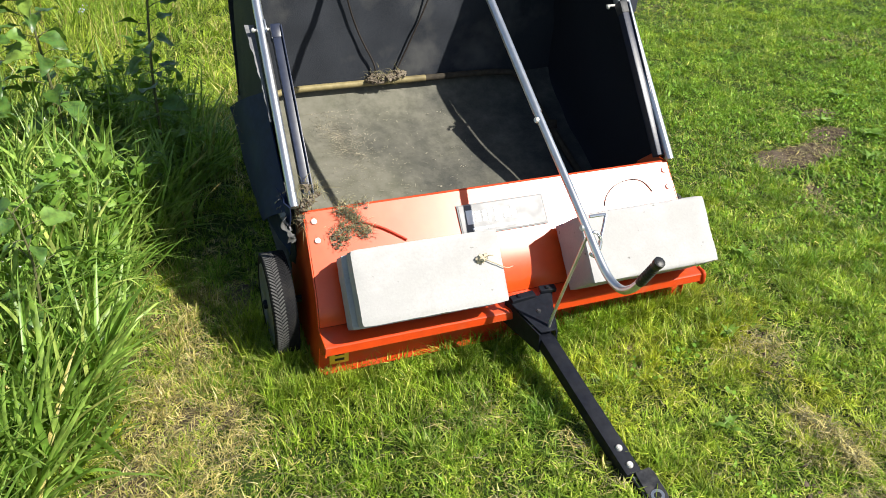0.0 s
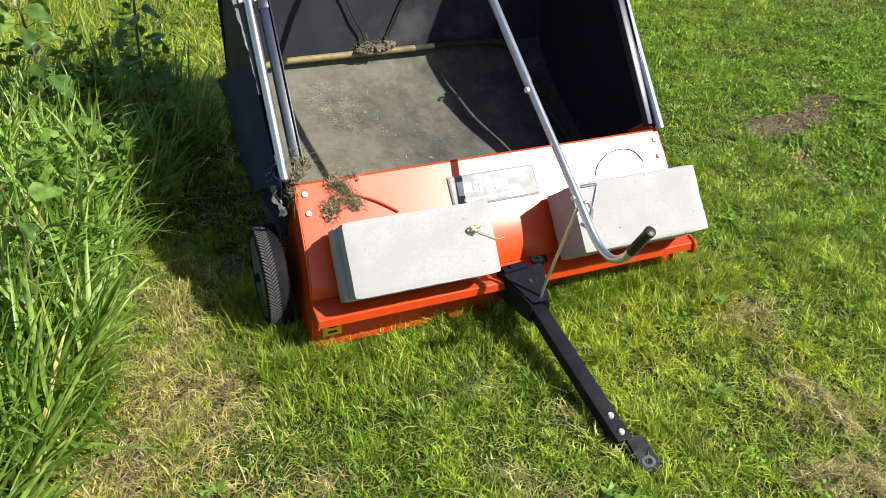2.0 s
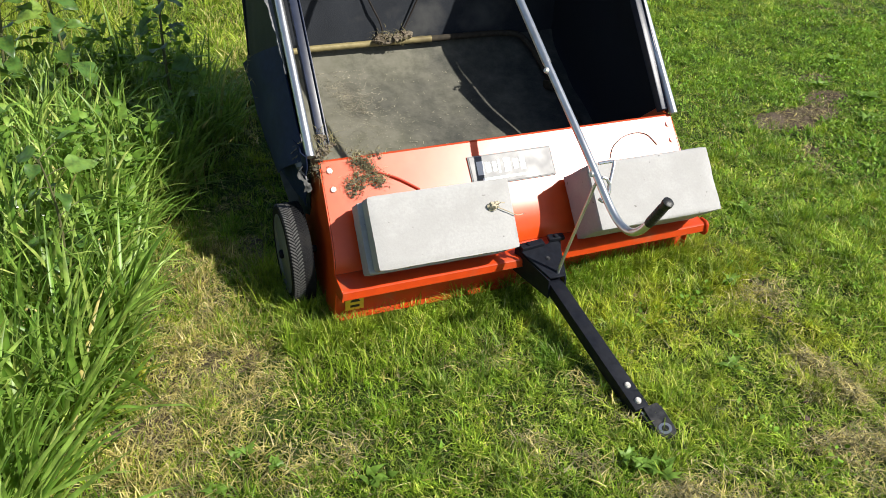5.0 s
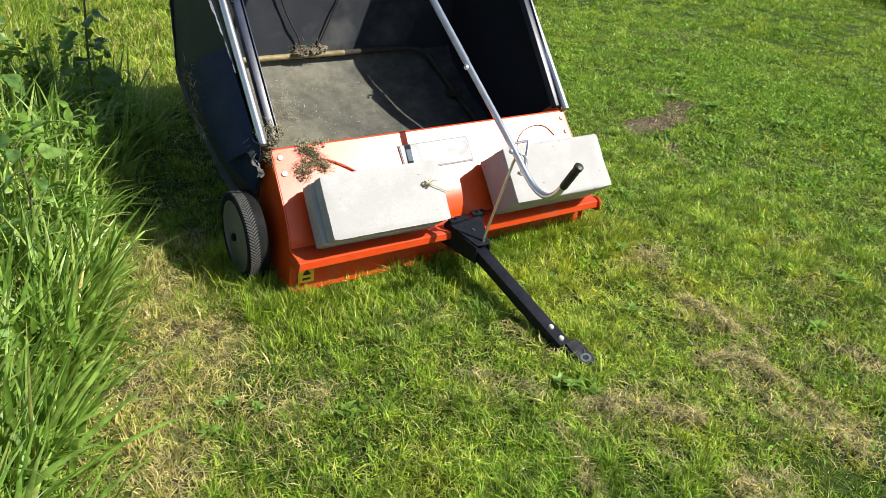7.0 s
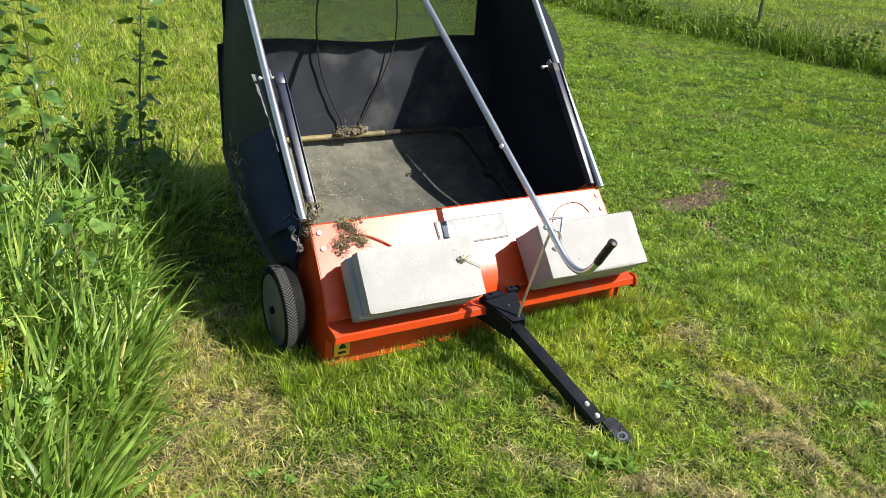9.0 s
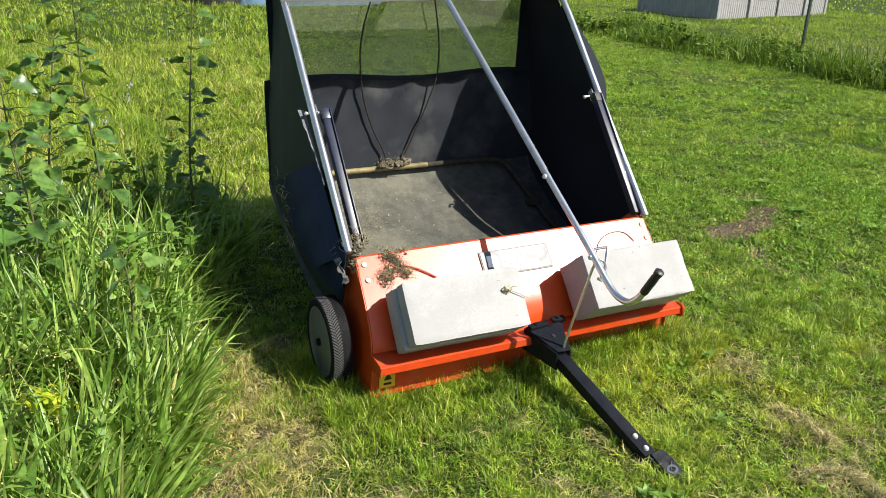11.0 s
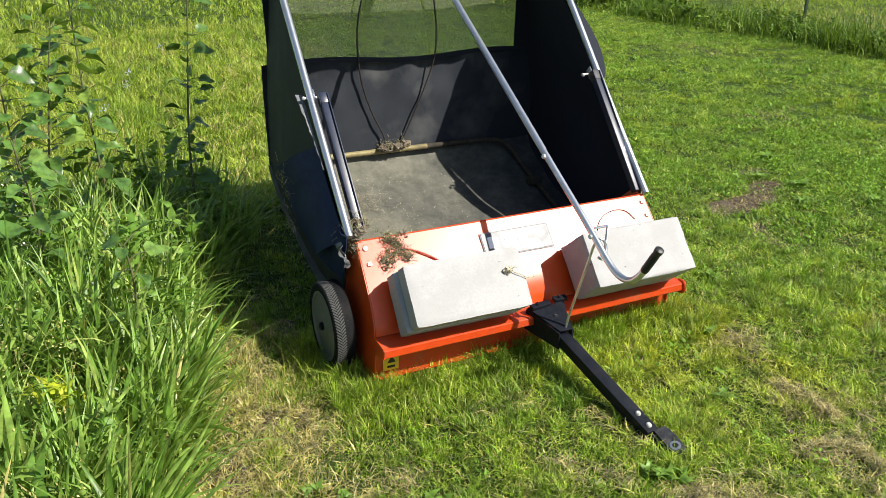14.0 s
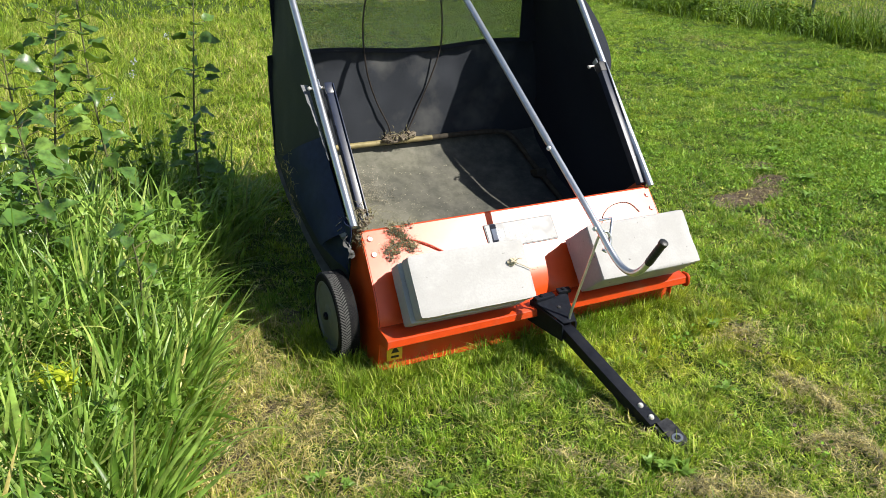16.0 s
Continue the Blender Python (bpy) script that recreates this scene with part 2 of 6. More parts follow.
TARP_BLACK = surface("black_sheeting", (0.012, 0.013, 0.012), (0.022, 0.022, 0.02), 0.6, 0, 8, 2, (0.04, 0.045, 0.03), 0.5, 0.2)
SOIL = surface("bare_soil", (0.038, 0.028, 0.021), (0.125, 0.094, 0.070), 0.95, 0, 55, 6, (0.22, 0.175, 0.13), 0.6, 1.0, spec=0.1)
BARK = surface("green_brown_stem", (0.07, 0.085, 0.03), (0.13, 0.12, 0.05), 0.7, 0, 60, 10, None, 0, 0.3)


def netting(name):
    """Fine see-through net: dark olive threads with light passing between them."""
    m, t, p, n, l = nodes_of(name)
    w = noise_node(t, 7, 3)
    l.new(ramp_node(t, w.outputs[0], ((0.3, (0.24, 0.26, 0.19)), (0.7, (0.33, 0.35, 0.26)))).outputs[0], p.inputs["Base Color"])
    p.inputs["Roughness"].default_value = 0.8
    tr = n.new("ShaderNodeBsdfTransparent")
    tr.inputs[0].default_value = (0.92, 0.94, 0.88, 1)
    mx = n.new("ShaderNodeMixShader")
    r = n.new("ShaderNodeMapRange")
    r.inputs[3].default_value, r.inputs[4].default_value = 0.36, 0.50
    l.new(w.outputs[0], r.inputs[0])
    l.new(r.outputs[0], mx.inputs[0])
    l.new(tr.outputs[0], mx.inputs[1])
    l.new(p.outputs[0], mx.inputs[2])
    l.new(mx.outputs[0], n["Material Output"].inputs[0])
    return m


NET = netting("olive_net")


def ground_surface():
    m, t, p, n, l = nodes_of("thatch_and_soil")
    a, b, c = noise_node(t, 45, 8, 0.7), noise_node(t, 2.3, 5, 0.6), noise_node(t, 9, 5, 0.6)
    fine = ramp_node(t, a.outputs[0], ((0.3, (0.013, 0.022, 0.005)), (0.5, (0.036, 0.066, 0.010)), (0.75, (0.100, 0.130, 0.034)))).outputs[0]
    mask = ramp_node(t, b.outputs[0], ((0.45, (0, 0, 0)), (0.7, (0.55,) * 3))).outputs[0]
    col = mix_node(t, mask, fine, (0.044, 0.080, 0.014))
    mask2 = ramp_node(t, c.outputs[0], ((0.5, (0, 0, 0)), (0.75, (0.5,) * 3))).outputs[0]
    col = mix_node(t, mask2, col, (0.06, 0.085, 0.014))
    l.new(col, p.inputs["Base Color"])
    p.inputs["Roughness"].default_value = 0.95
    p.inputs["Specular IOR Level"].default_value = 0.15
    bp = n.new("ShaderNodeBump")
    bp.inputs["Strength"].default_value = 0.9
    bp.inputs["Distance"].default_value = 0.02
    l.new(a.outputs[0], bp.inputs["Height"])
    l.new(bp.outputs[0], p.inputs["Normal"])
    return m


GROUND = ground_surface()
LAWN = foliage("lawn_blades", ((0.0, (0.090, 0.176, 0.016)), (0.3, (0.176, 0.306, 0.027)), (0.62, (0.288, 0.422, 0.045)), (0.88, (0.43, 0.54, 0.090)), (1.0, (0.65, 0.61, 0.25))),
               0.32, 0.5, 2.2, (0.42, 0.43, 0.035), (0.085, 0.215, 0.006), spec=0.3)
LUSH = foliage("lush_lawn_blades", ((0.0, (0.045, 0.125, 0.012)), (0.35, (0.130, 0.290, 0.028)), (0.75, (0.245, 0.415, 0.055)), (0.93, (0.39, 0.54, 0.10)), (1.0, (0.60, 0.58, 0.21))),
               0.34, 0.45, 1.7, (0.27, 0.40, 0.05), (0.070, 0.205, 0.016), spec=0.35, glow=(0.30, 0.50, 0.03))
STRAW = foliage("dry_blades", ((0.0, (0.23, 0.192, 0.055)), (0.4, (0.41, 0.362, 0.122)), (0.8, (0.57, 0.51, 0.205)), (1.0, (0.68, 0.60, 0.33))), 0.2, 0.6, glow=(0.5, 0.42, 0.12), vein_col=(0.36, 0.29, 0.14))
TALL = foliage("tall_blades", ((0.0, (0.080, 0.185, 0.026)), (0.35, (0.165, 0.310, 0.052)), (0.85, (0.30, 0.45, 0.10)), (0.97, (0.42, 0.50, 0.14)), (1.0, (0.50, 0.42, 0.16))), 0.34, 0.40, spec=0.45, glow=(0.38, 0.52, 0.03))
MEADOW = foliage("meadow_blades", ((0.0, (0.130, 0.245, 0.022)), (0.5, (0.28, 0.42, 0.040)), (0.85, (0.43, 0.54, 0.08)), (1.0, (0.64, 0.60, 0.22))), 0.42, 0.5, 0.9, (0.40, 0.45, 0.07), (0.13, 0.28, 0.02), spec=0.35)
WEED = foliage("broad_weed_leaves", ((0.0, (0.085, 0.20, 0.030)), (0.6, (0.160, 0.30, 0.050)), (1.0, (0.24, 0.38, 0.075))), 0.36, 0.45, spec=0.35)
FENCE_GREEN = foliage("verge_blades", ((0.0, (0.032, 0.090, 0.011)), (0.6, (0.078, 0.175, 0.018)), (1.0, (0.20, 0.32, 0.045))), 0.20, 0.5, 1.1, (0.20, 0.28, 0.04), (0.040, 0.105, 0.009))
CLOVER = foliage("clover_leaves", ((0.0, (0.085, 0.21, 0.020)), (0.6, (0.15, 0.31, 0.035)), (1.0, (0.25, 0.42, 0.065))), 0.3, 0.6)
SAPLING_LEAF = foliage("sapling_leaves", ((0.0, (0.032, 0.092, 0.020)), (0.5, (0.062, 0.150, 0.034)), (0.85, (0.105, 0.21, 0.046)), (1.0, (0.21, 0.31, 0.06))), 0.22, 0.36, spec=0.6, by_object=True)
CHAFF = foliage("pale_chaff", ((0.0, (0.24, 0.225, 0.18)), (0.5, (0.38, 0.36, 0.29)), (1.0, (0.55, 0.52, 0.43))), 0.1, 0.8, glow=(0.2, 0.17, 0.1), vein_col=(0.2, 0.18, 0.13))
GREY_STRAW = foliage("weathered_clippings", ((0.0, (0.105, 0.098, 0.048)), (0.5, (0.215, 0.200, 0.105)), (1.0, (0.36, 0.335, 0.20))), 0.1, 0.8, glow=(0.2, 0.17, 0.1), vein_col=(0.18, 0.15, 0.08))
PETAL = surface("pale_petals", (0.34, 0.36, 0.48), (0.42, 0.44, 0.56), 0.7, 0, 40, 20, None, 0, 0)
PETAL_WHITE = surface("white_petals", (0.72, 0.72, 0.66), (0.8, 0.8, 0.74), 0.7, 0, 40, 20, None, 0, 0)
YELLOW_WEED = foliage("yellowing_leaves", ((0.0, (0.34, 0.44, 0.03)), (1.0, (0.55, 0.58, 0.04))), 0.4, 0.5)

# ---- mesh helpers ----


def finish(name, bm, material, smooth=35):
    bmesh.ops.recalc_face_normals(bm, faces=bm.faces)
    me = bpy.data.meshes.new(name)
    bm.to_mesh(me)
    bm.free()
    me.materials.append(material)
    if smooth:
        me.polygons.foreach_set("use_smooth", [True] * len(me.polygons))
        me.set_sharp_from_angle(angle=radians(smooth))
    return me


def part(name, bm, material, parent, label="", smooth=35):
    ob = new(name, finish(name, bm, material, smooth))
    ob.parent = parent
    return tagged(ob, label)


def thing(name, bm, material, label, category, group="", kind="", smooth=35):
    return tagged(new(name, finish(name, bm, material, smooth)), label, category, group, kind)


def group_root(name, at, label, category, group="", kind=""):
    ob = new(name)
    ob.location = at
    ob.empty_display_size = 0.1
    return tagged(ob, label, category, group, kind)


def box(size, m=None, bevel=0.004, bm=None, segs=2):
    """A bevelled block, centred, of the given size, at the pose m."""
    b = bmesh.new()
    bmesh.ops.create_cube(b, size=1.0, matrix=Matrix.Diagonal((*size, 1)))
    if bevel:
        bmesh.ops.bevel(b, geom=b.edges[:], offset=bevel, segments=segs, affect="EDGES", profile=0.6)
    if m:
        bmesh.ops.transform(b, matrix=m, verts=b.verts)
    return join(bm, b)


def join(bm, b):
    if bm is None:
        return b
    tmp = bpy.data.meshes.new("tmp")
    b.to_mesh(tmp)
    b.free()
    bm.from_mesh(tmp)
    bpy.data.meshes.remove(tmp)
    return bm


def smooth_path(pts, steps=6):
    """Catmull-Rom through the points."""
    pts = [Vector(p) for p in pts]
    out = []
    for i in range(len(pts) - 1):
        a, b, c, d = pts[max(i - 1, 0)], pts[i], pts[i + 1], pts[min(i + 2, len(pts) - 1)]
        for k in range(steps):
            t = k / steps
            out.append(0.5 * ((2 * b) + (c - a) * t + (2 * a - 5 * b + 4 * c - d) * t * t + (3 * b - a - 3 * c + d) * t ** 3))
    return out + [pts[-1]]


def tube(pts, r, n=12, bm=None, flat=1.0):
    """A round bar through the points; r is one radius or one for each point."""
    pts = [Vector(p) for p in pts]
    rs = r if isinstance(r, (list, tuple)) else [r] * len(pts)
    b = bmesh.new()
    rings, side = [], None
    for i, p in enumerate(pts):
        ahead = (pts[min(i + 1, len(pts) - 1)] - pts[max(i - 1, 0)]).normalized()
        if side is None:
            side = ahead.cross(Vector((0, 0, 1)) if abs(ahead.z) < 0.9 else Vector((1, 0, 0))).normalized()
        side = (side - ahead * side.dot(ahead)).normalized()
        up = side.cross(ahead)
        rings.append([b.verts.new(p + rs[i] * (side * math.cos(2 * math.pi * k / n) + flat * up * math.sin(2 * math.pi * k / n))) for k in range(n)])
    for q, w in zip(rings, rings[1:]):
        for k in range(n):
            b.faces.new((q[k], q[(k + 1) % n], w[(k + 1) % n], w[k]))
    b.faces.new(rings[0][::-1])
    b.faces.new(rings[-1])
    return join(bm, b)


def sheet(fn, nu, nv, thick=0.003):
    """A sheet of cloth or steel: fn(u, v) gives its points for u, v from 0 to 1."""
    b = bmesh.new()
    g = [[Vector(fn(i / nu, j / nv)) for j in range(nv + 1)] for i in range(nu + 1)]
    top, low = [], []
    for i in range(nu + 1):
        rt, rl = [], []
        for j in range(nv + 1):
            du = g[min(i + 1, nu)][j] - g[max(i - 1, 0)][j]
            dv = g[i][min(j + 1, nv)] - g[i][max(j - 1, 0)]
            nn = du.cross(dv).normalized() * thick / 2
            rt.append(b.verts.new(g[i][j] + nn))
            rl.append(b.verts.new(g[i][j] - nn))
        top.append(rt)
        low.append(rl)
    for i in range(nu):
        for j in range(nv):
            b.faces.new((top[i][j], top[i + 1][j], top[i + 1][j + 1], top[i][j + 1]))
            b.faces.new((low[i][j], low[i][j + 1], low[i + 1][j + 1], low[i + 1][j]))
    for i in range(nu):
        for j in (0, nv):
            b.faces.new((top[i][j], top[i + 1][j], low[i + 1][j], low[i][j]))
    for j in range(nv):
        for i in (0, nu):
            b.faces.new((top[i][j], top[i][j + 1], low[i][j + 1], low[i][j]))
    return b


def along(profile, t):
    """The point at share t of the length of a polyline."""
    lens = [math.dist(a, b) for a, b in zip(profile, profile[1:])]
    d = t * sum(lens)
    for (a, b), s in zip(zip(profile, profile[1:]), lens):
        if d <= s or (a, b) == (profile[-2], profile[-1]):
            f = min(1.0, d / s)
            return [p + (q - p) * f for p, q in zip(a, b)]
        d -= s


def folded(profile, x0, x1, thick):
    """A bent steel sheet: a profile in y and z, drawn along x."""
    b = bmesh.new()
    n = len(profile)
    off = []
    for i in range(n):
        a, c = profile[max(i - 1, 0)], profile[min(i + 1, n - 1)]
        d = Vector((c[0] - a[0], c[1] - a[1])).normalized()
        off.append((profile[i][0] + d.y * thick, profile[i][1] - d.x * thick))
    loop = list(profile) + off[::-1]
    ends = [[b.verts.new((x, y, z)) for y, z in loop] for x in (x0, x1)]
    m = len(loop)
    for k in range(m):
        b.faces.new((ends[0][k], ends[0][(k + 1) % m], ends[1][(k + 1) % m], ends[1][k]))
    for e, rev in ((ends[0], False), (ends[1], True)):
        for k in range(n - 1):
            q = (e[k], e[k + 1], e[m - 2 - k], e[m - 1 - k])
            b.faces.new(q[::-1] if rev else q)
    return b


def plate(outline, thick, m, bevel=0.002):
    """A flat plate: an outline in its own x and y, thick along z, at the pose m."""
    b = bmesh.new()
    f = b.faces.new([b.verts.new((x, y, -thick / 2)) for x, y in outline])
    r = bmesh.ops.extrude_face_region(b, geom=[f])
    bmesh.ops.translate(b, vec=(0, 0, thick), verts=[v for v in r["geom"] if isinstance(v, bmesh.types.BMVert)])
    if bevel:
        bmesh.ops.recalc_face_normals(b, faces=b.faces)
        bmesh.ops.bevel(b, geom=b.edges[:], offset=bevel, segments=1, affect="EDGES")
    bmesh.ops.transform(b, matrix=m, verts=b.verts)
    return b


def disc(r, depth, m, n=16, bevel=0.0, dome=0.0):
    b = bmesh.new()
    bmesh.ops.create_cone(b, cap_ends=True, segments=n, radius1=r, radius2=r * (1 - dome), depth=depth)
    if bevel:
        bmesh.ops.bevel(b, geom=b.edges[:], offset=bevel, segments=2, affect="EDGES")
    bmesh.ops.transform(b, matrix=m, verts=b.verts)
    return b


def facing(at, normal, up=(0, 0, 1)):
    """A pose at a point whose z axis is the normal."""
    z = Vector(normal).normalized()
    x = Vector(up).cross(z).normalized()
    y = z.cross(x)
    m = Matrix((x, y, z)).transposed().to_4x4()
    m.translation = at
    return m


def bolt(at, normal, r, parent, material=None):
    b = disc(r, r * 0.9, facing(at, normal), 12, r * 0.18, 0.25)
    return part("bolt", b, material or BOLT, parent)


def lump(at, size, seed, rough=0.5, n=3, bm=None):
    """An uneven clod."""
    b = bmesh.new()
    bmesh.ops.create_icosphere(b, subdivisions=n, radius=1.0)
    off = Vector((seed * 3.1, seed * 1.7, seed * 0.9))
    for v in b.verts:
        k = 1 + rough * noise.noise(v.co * 1.6 + off) + rough * 0.6 * noise.noise(v.co * 4.3 + off) + rough * 0.35 * noise.noise(v.co * 9 + off)
        v.co = Vector((v.co.x * size[0], v.co.y * size[1], v.co.z * size[2])) * k + Vector(at)
    return join(bm, b)


def raw_mesh(name, verts, loops, starts, material, smooth=True):
    me = bpy.data.meshes.new(name)
    me.vertices.add(len(verts))
    me.vertices.foreach_set("co", np.asarray(verts, np.float32).ravel())
    me.loops.add(len(loops))
    me.loops.foreach_set("vertex_index", np.asarray(loops, np.int32))
    me.polygons.add(len(starts))
    me.polygons.foreach_set("loop_start", np.asarray(starts, np.int32))
    me.update(calc_edges=True)
    me.materials.append(material)
    if smooth:
        me.polygons.foreach_set("use_smooth", np.ones(len(starts), bool))
    return me


def blades(base, height, width, lean, rng, segs=3, droop=0.35, belly=0.0, turn=None):
    """Vertices and faces of grass blades, one for each row of base."""
    n = len(base)
    az = rng.uniform(0, 2 * math.pi, n) if turn is None else turn
    face = az + math.pi / 2 + rng.normal(0, 0.5, n)
    out = np.stack([np.cos(az), np.sin(az), np.zeros(n)], 1)
    side = np.stack([np.cos(face), np.sin(face), np.zeros(n)], 1)
    rows = []
    for k in range(segs + 1):
        s = k / segs
        c = base + out * (height * lean * s ** 1.7)[:, None]
        c[:, 2] += height * (s - droop * lean * s ** 2.4)
        w = width * (1 - 0.9 * s ** 2.2 if not belly else (0.45 + belly * math.sin(math.pi * min(1, s * 1.15 + 0.1))) * (1 - s) ** 0.6)
        if k < segs:
            rows += [c - side * (w / 2)[:, None], c + side * (w / 2)[:, None]]
        else:
            rows.append(c)
    per = 2 * segs + 1
    verts = np.stack(rows, 1).reshape(-1, 3)
    face_idx, starts, at = [], [], 0
    for k in range(segs - 1):
        face_idx += [2 * k, 2 * k + 1, 2 * k + 3, 2 * k + 2]
        starts.append(at)
        at += 4
    face_idx += [2 * segs - 2, 2 * segs - 1, 2 * segs]
    starts.append(at)
    at += 3
    loops = (np.arange(n)[:, None] * per + np.array(face_idx)[None]).ravel()
    starts = (np.arange(n)[:, None] * at + np.array(starts)[None]).ravel()
    return verts, loops, starts


def stuff(name, made, material, label, category):
    return tagged(new(name, raw_mesh(name, *made, material)), label, category, kind="stuff")


def leaflets(centre, size, rng, tilt=0.5, sides=6):
    """Small rounded leaves lying over the ground, one for each row of centre."""
    n = len(centre)
    nz = np.stack([rng.normal(0, tilt, n), rng.normal(0, tilt, n), np.ones(n)], 1)
    nz /= np.linalg.norm(nz, axis=1)[:, None]
    a = np.cross(nz, rng.normal(0, 1, (n, 3)))
    a /= np.linalg.norm(a, axis=1)[:, None]
    b = np.cross(nz, a)
    ring = []
    for k in range(sides):
        t = 2 * math.pi * k / sides
        ring.append(centre + a * (size * math.cos(t))[:, None] + b * (size * 0.72 * math.sin(t))[:, None] - nz * (size * 0.12 * (k % 2))[:, None])
    verts = np.stack(ring, 1).reshape(-1, 3)
    return verts, np.arange(n * sides), np.arange(n) * sides


def merge(*made):
    vs, ls, ss, nv, nl = [], [], [], 0, 0
    for v, l, s in made:
        vs.append(v)
        ls.append(np.asarray(l) + nv)
        ss.append(np.asarray(s) + nl)
        nv += len(v)
        nl += len(l)
    return np.concatenate(vs), np.concatenate(ls), np.concatenate(ss)

# ---- ground ----


def ground_z(x, y):
    """Gentle unevenness of the lawn."""
    return 0.010 * np.sin(1.9 * x + 0.6) * np.cos(1.4 * y + 0.3) + 0.007 * np.sin(4.1 * x - 2.3 * y) + 0.020


def spaced(lo, hi, near_lo, near_hi, step):
    near = np.arange(near_lo, near_hi + step / 2, step)
    out = np.geomspace(step * 2, hi - near_hi, 26) + near_hi
    back = near_lo - np.geomspace(step * 2, near_lo - lo, 26)
    return np.concatenate([back[::-1], near, out])


def build_ground():
    xs, ys = spaced(-900, 900, -3.0, 7.0, 0.10), spaced(-900, 900, -3.0, 10.0, 0.10)
    gx, gy = np.meshgrid(xs, ys, indexing="ij")
    verts = np.stack([gx, gy, ground_z(gx, gy)], -1).reshape(-1, 3)
    nx, ny = len(xs), len(ys)
    i, j = np.meshgrid(np.arange(nx - 1), np.arange(ny - 1), indexing="ij")
    a = (i * ny + j).ravel()
    loops = np.stack([a, a + ny, a + ny + 1, a + 1], 1).ravel()
    return tagged(new("ground", raw_mesh("ground", verts, loops, np.arange(len(a)) * 4, GROUND)),
                  "uneven lawn soil with brown thatch under the grass", "ground", kind="structure")


build_ground()

# ---- lawn sweeper ----
HALF = 0.562
LEFT, RIGHT = -0.545, 0.566
HOOD = [(0.2555, 0.4455), (0.2495, 0.4389), (0.200, 0.384), (0.150, 0.330), (0.122, 0.298), (0.102, 0.270), (0.086, 0.242), (0.078, 0.215), (0.076, 0.200)]
LIP = [(0.076, 0.199), (0.004, 0.196), (-0.003, 0.191), (-0.005, 0.170), (0.002, 0.164), (0.066, 0.160), (0.074, 0.152), (0.079, 0.076), (0.076, 0.066), (0.064, 0.063)]
SLOPE = Vector((0, -0.670, -0.742))
HOOD_OUT = Vector((0, -0.742, 0.670))


def on_hood(x, down, out=0.0):
    """A point on the flat upper part of the hood, so far down from its rear edge."""
    return Vector((x, 0.255, 0.445)) + SLOPE * down + HOOD_OUT * out


def hood_pose(x, down, out=0.0, turn=0.0):
    m = Matrix((Vector((1, 0, 0)), -SLOPE, HOOD_OUT)).transposed().to_4x4()
    m.translation = on_hood(x, down, out)
    return m @ pose(0, 0, 0, 0, 0, turn)


def side_plate(x):
    outline = [(0.2565, 0.443)] + HOOD[2:] + [(0.002, 0.197), (-0.006, 0.165), (0.064, 0.150), (0.070, 0.052), (0.300, 0.060), (0.400, 0.130), (0.425, 0.260), (0.400, 0.380), (0.330, 0.438)]
    flare = -0.055 if x < 0 else 0.0
    m = Matrix(((0, -flare, 1, x + flare * 0.445), (1, 0, 0, 0), (0, 1, 0, 0), (0, 0, 0, 1)))
    return plate(outline, 0.004, m, 0.001)


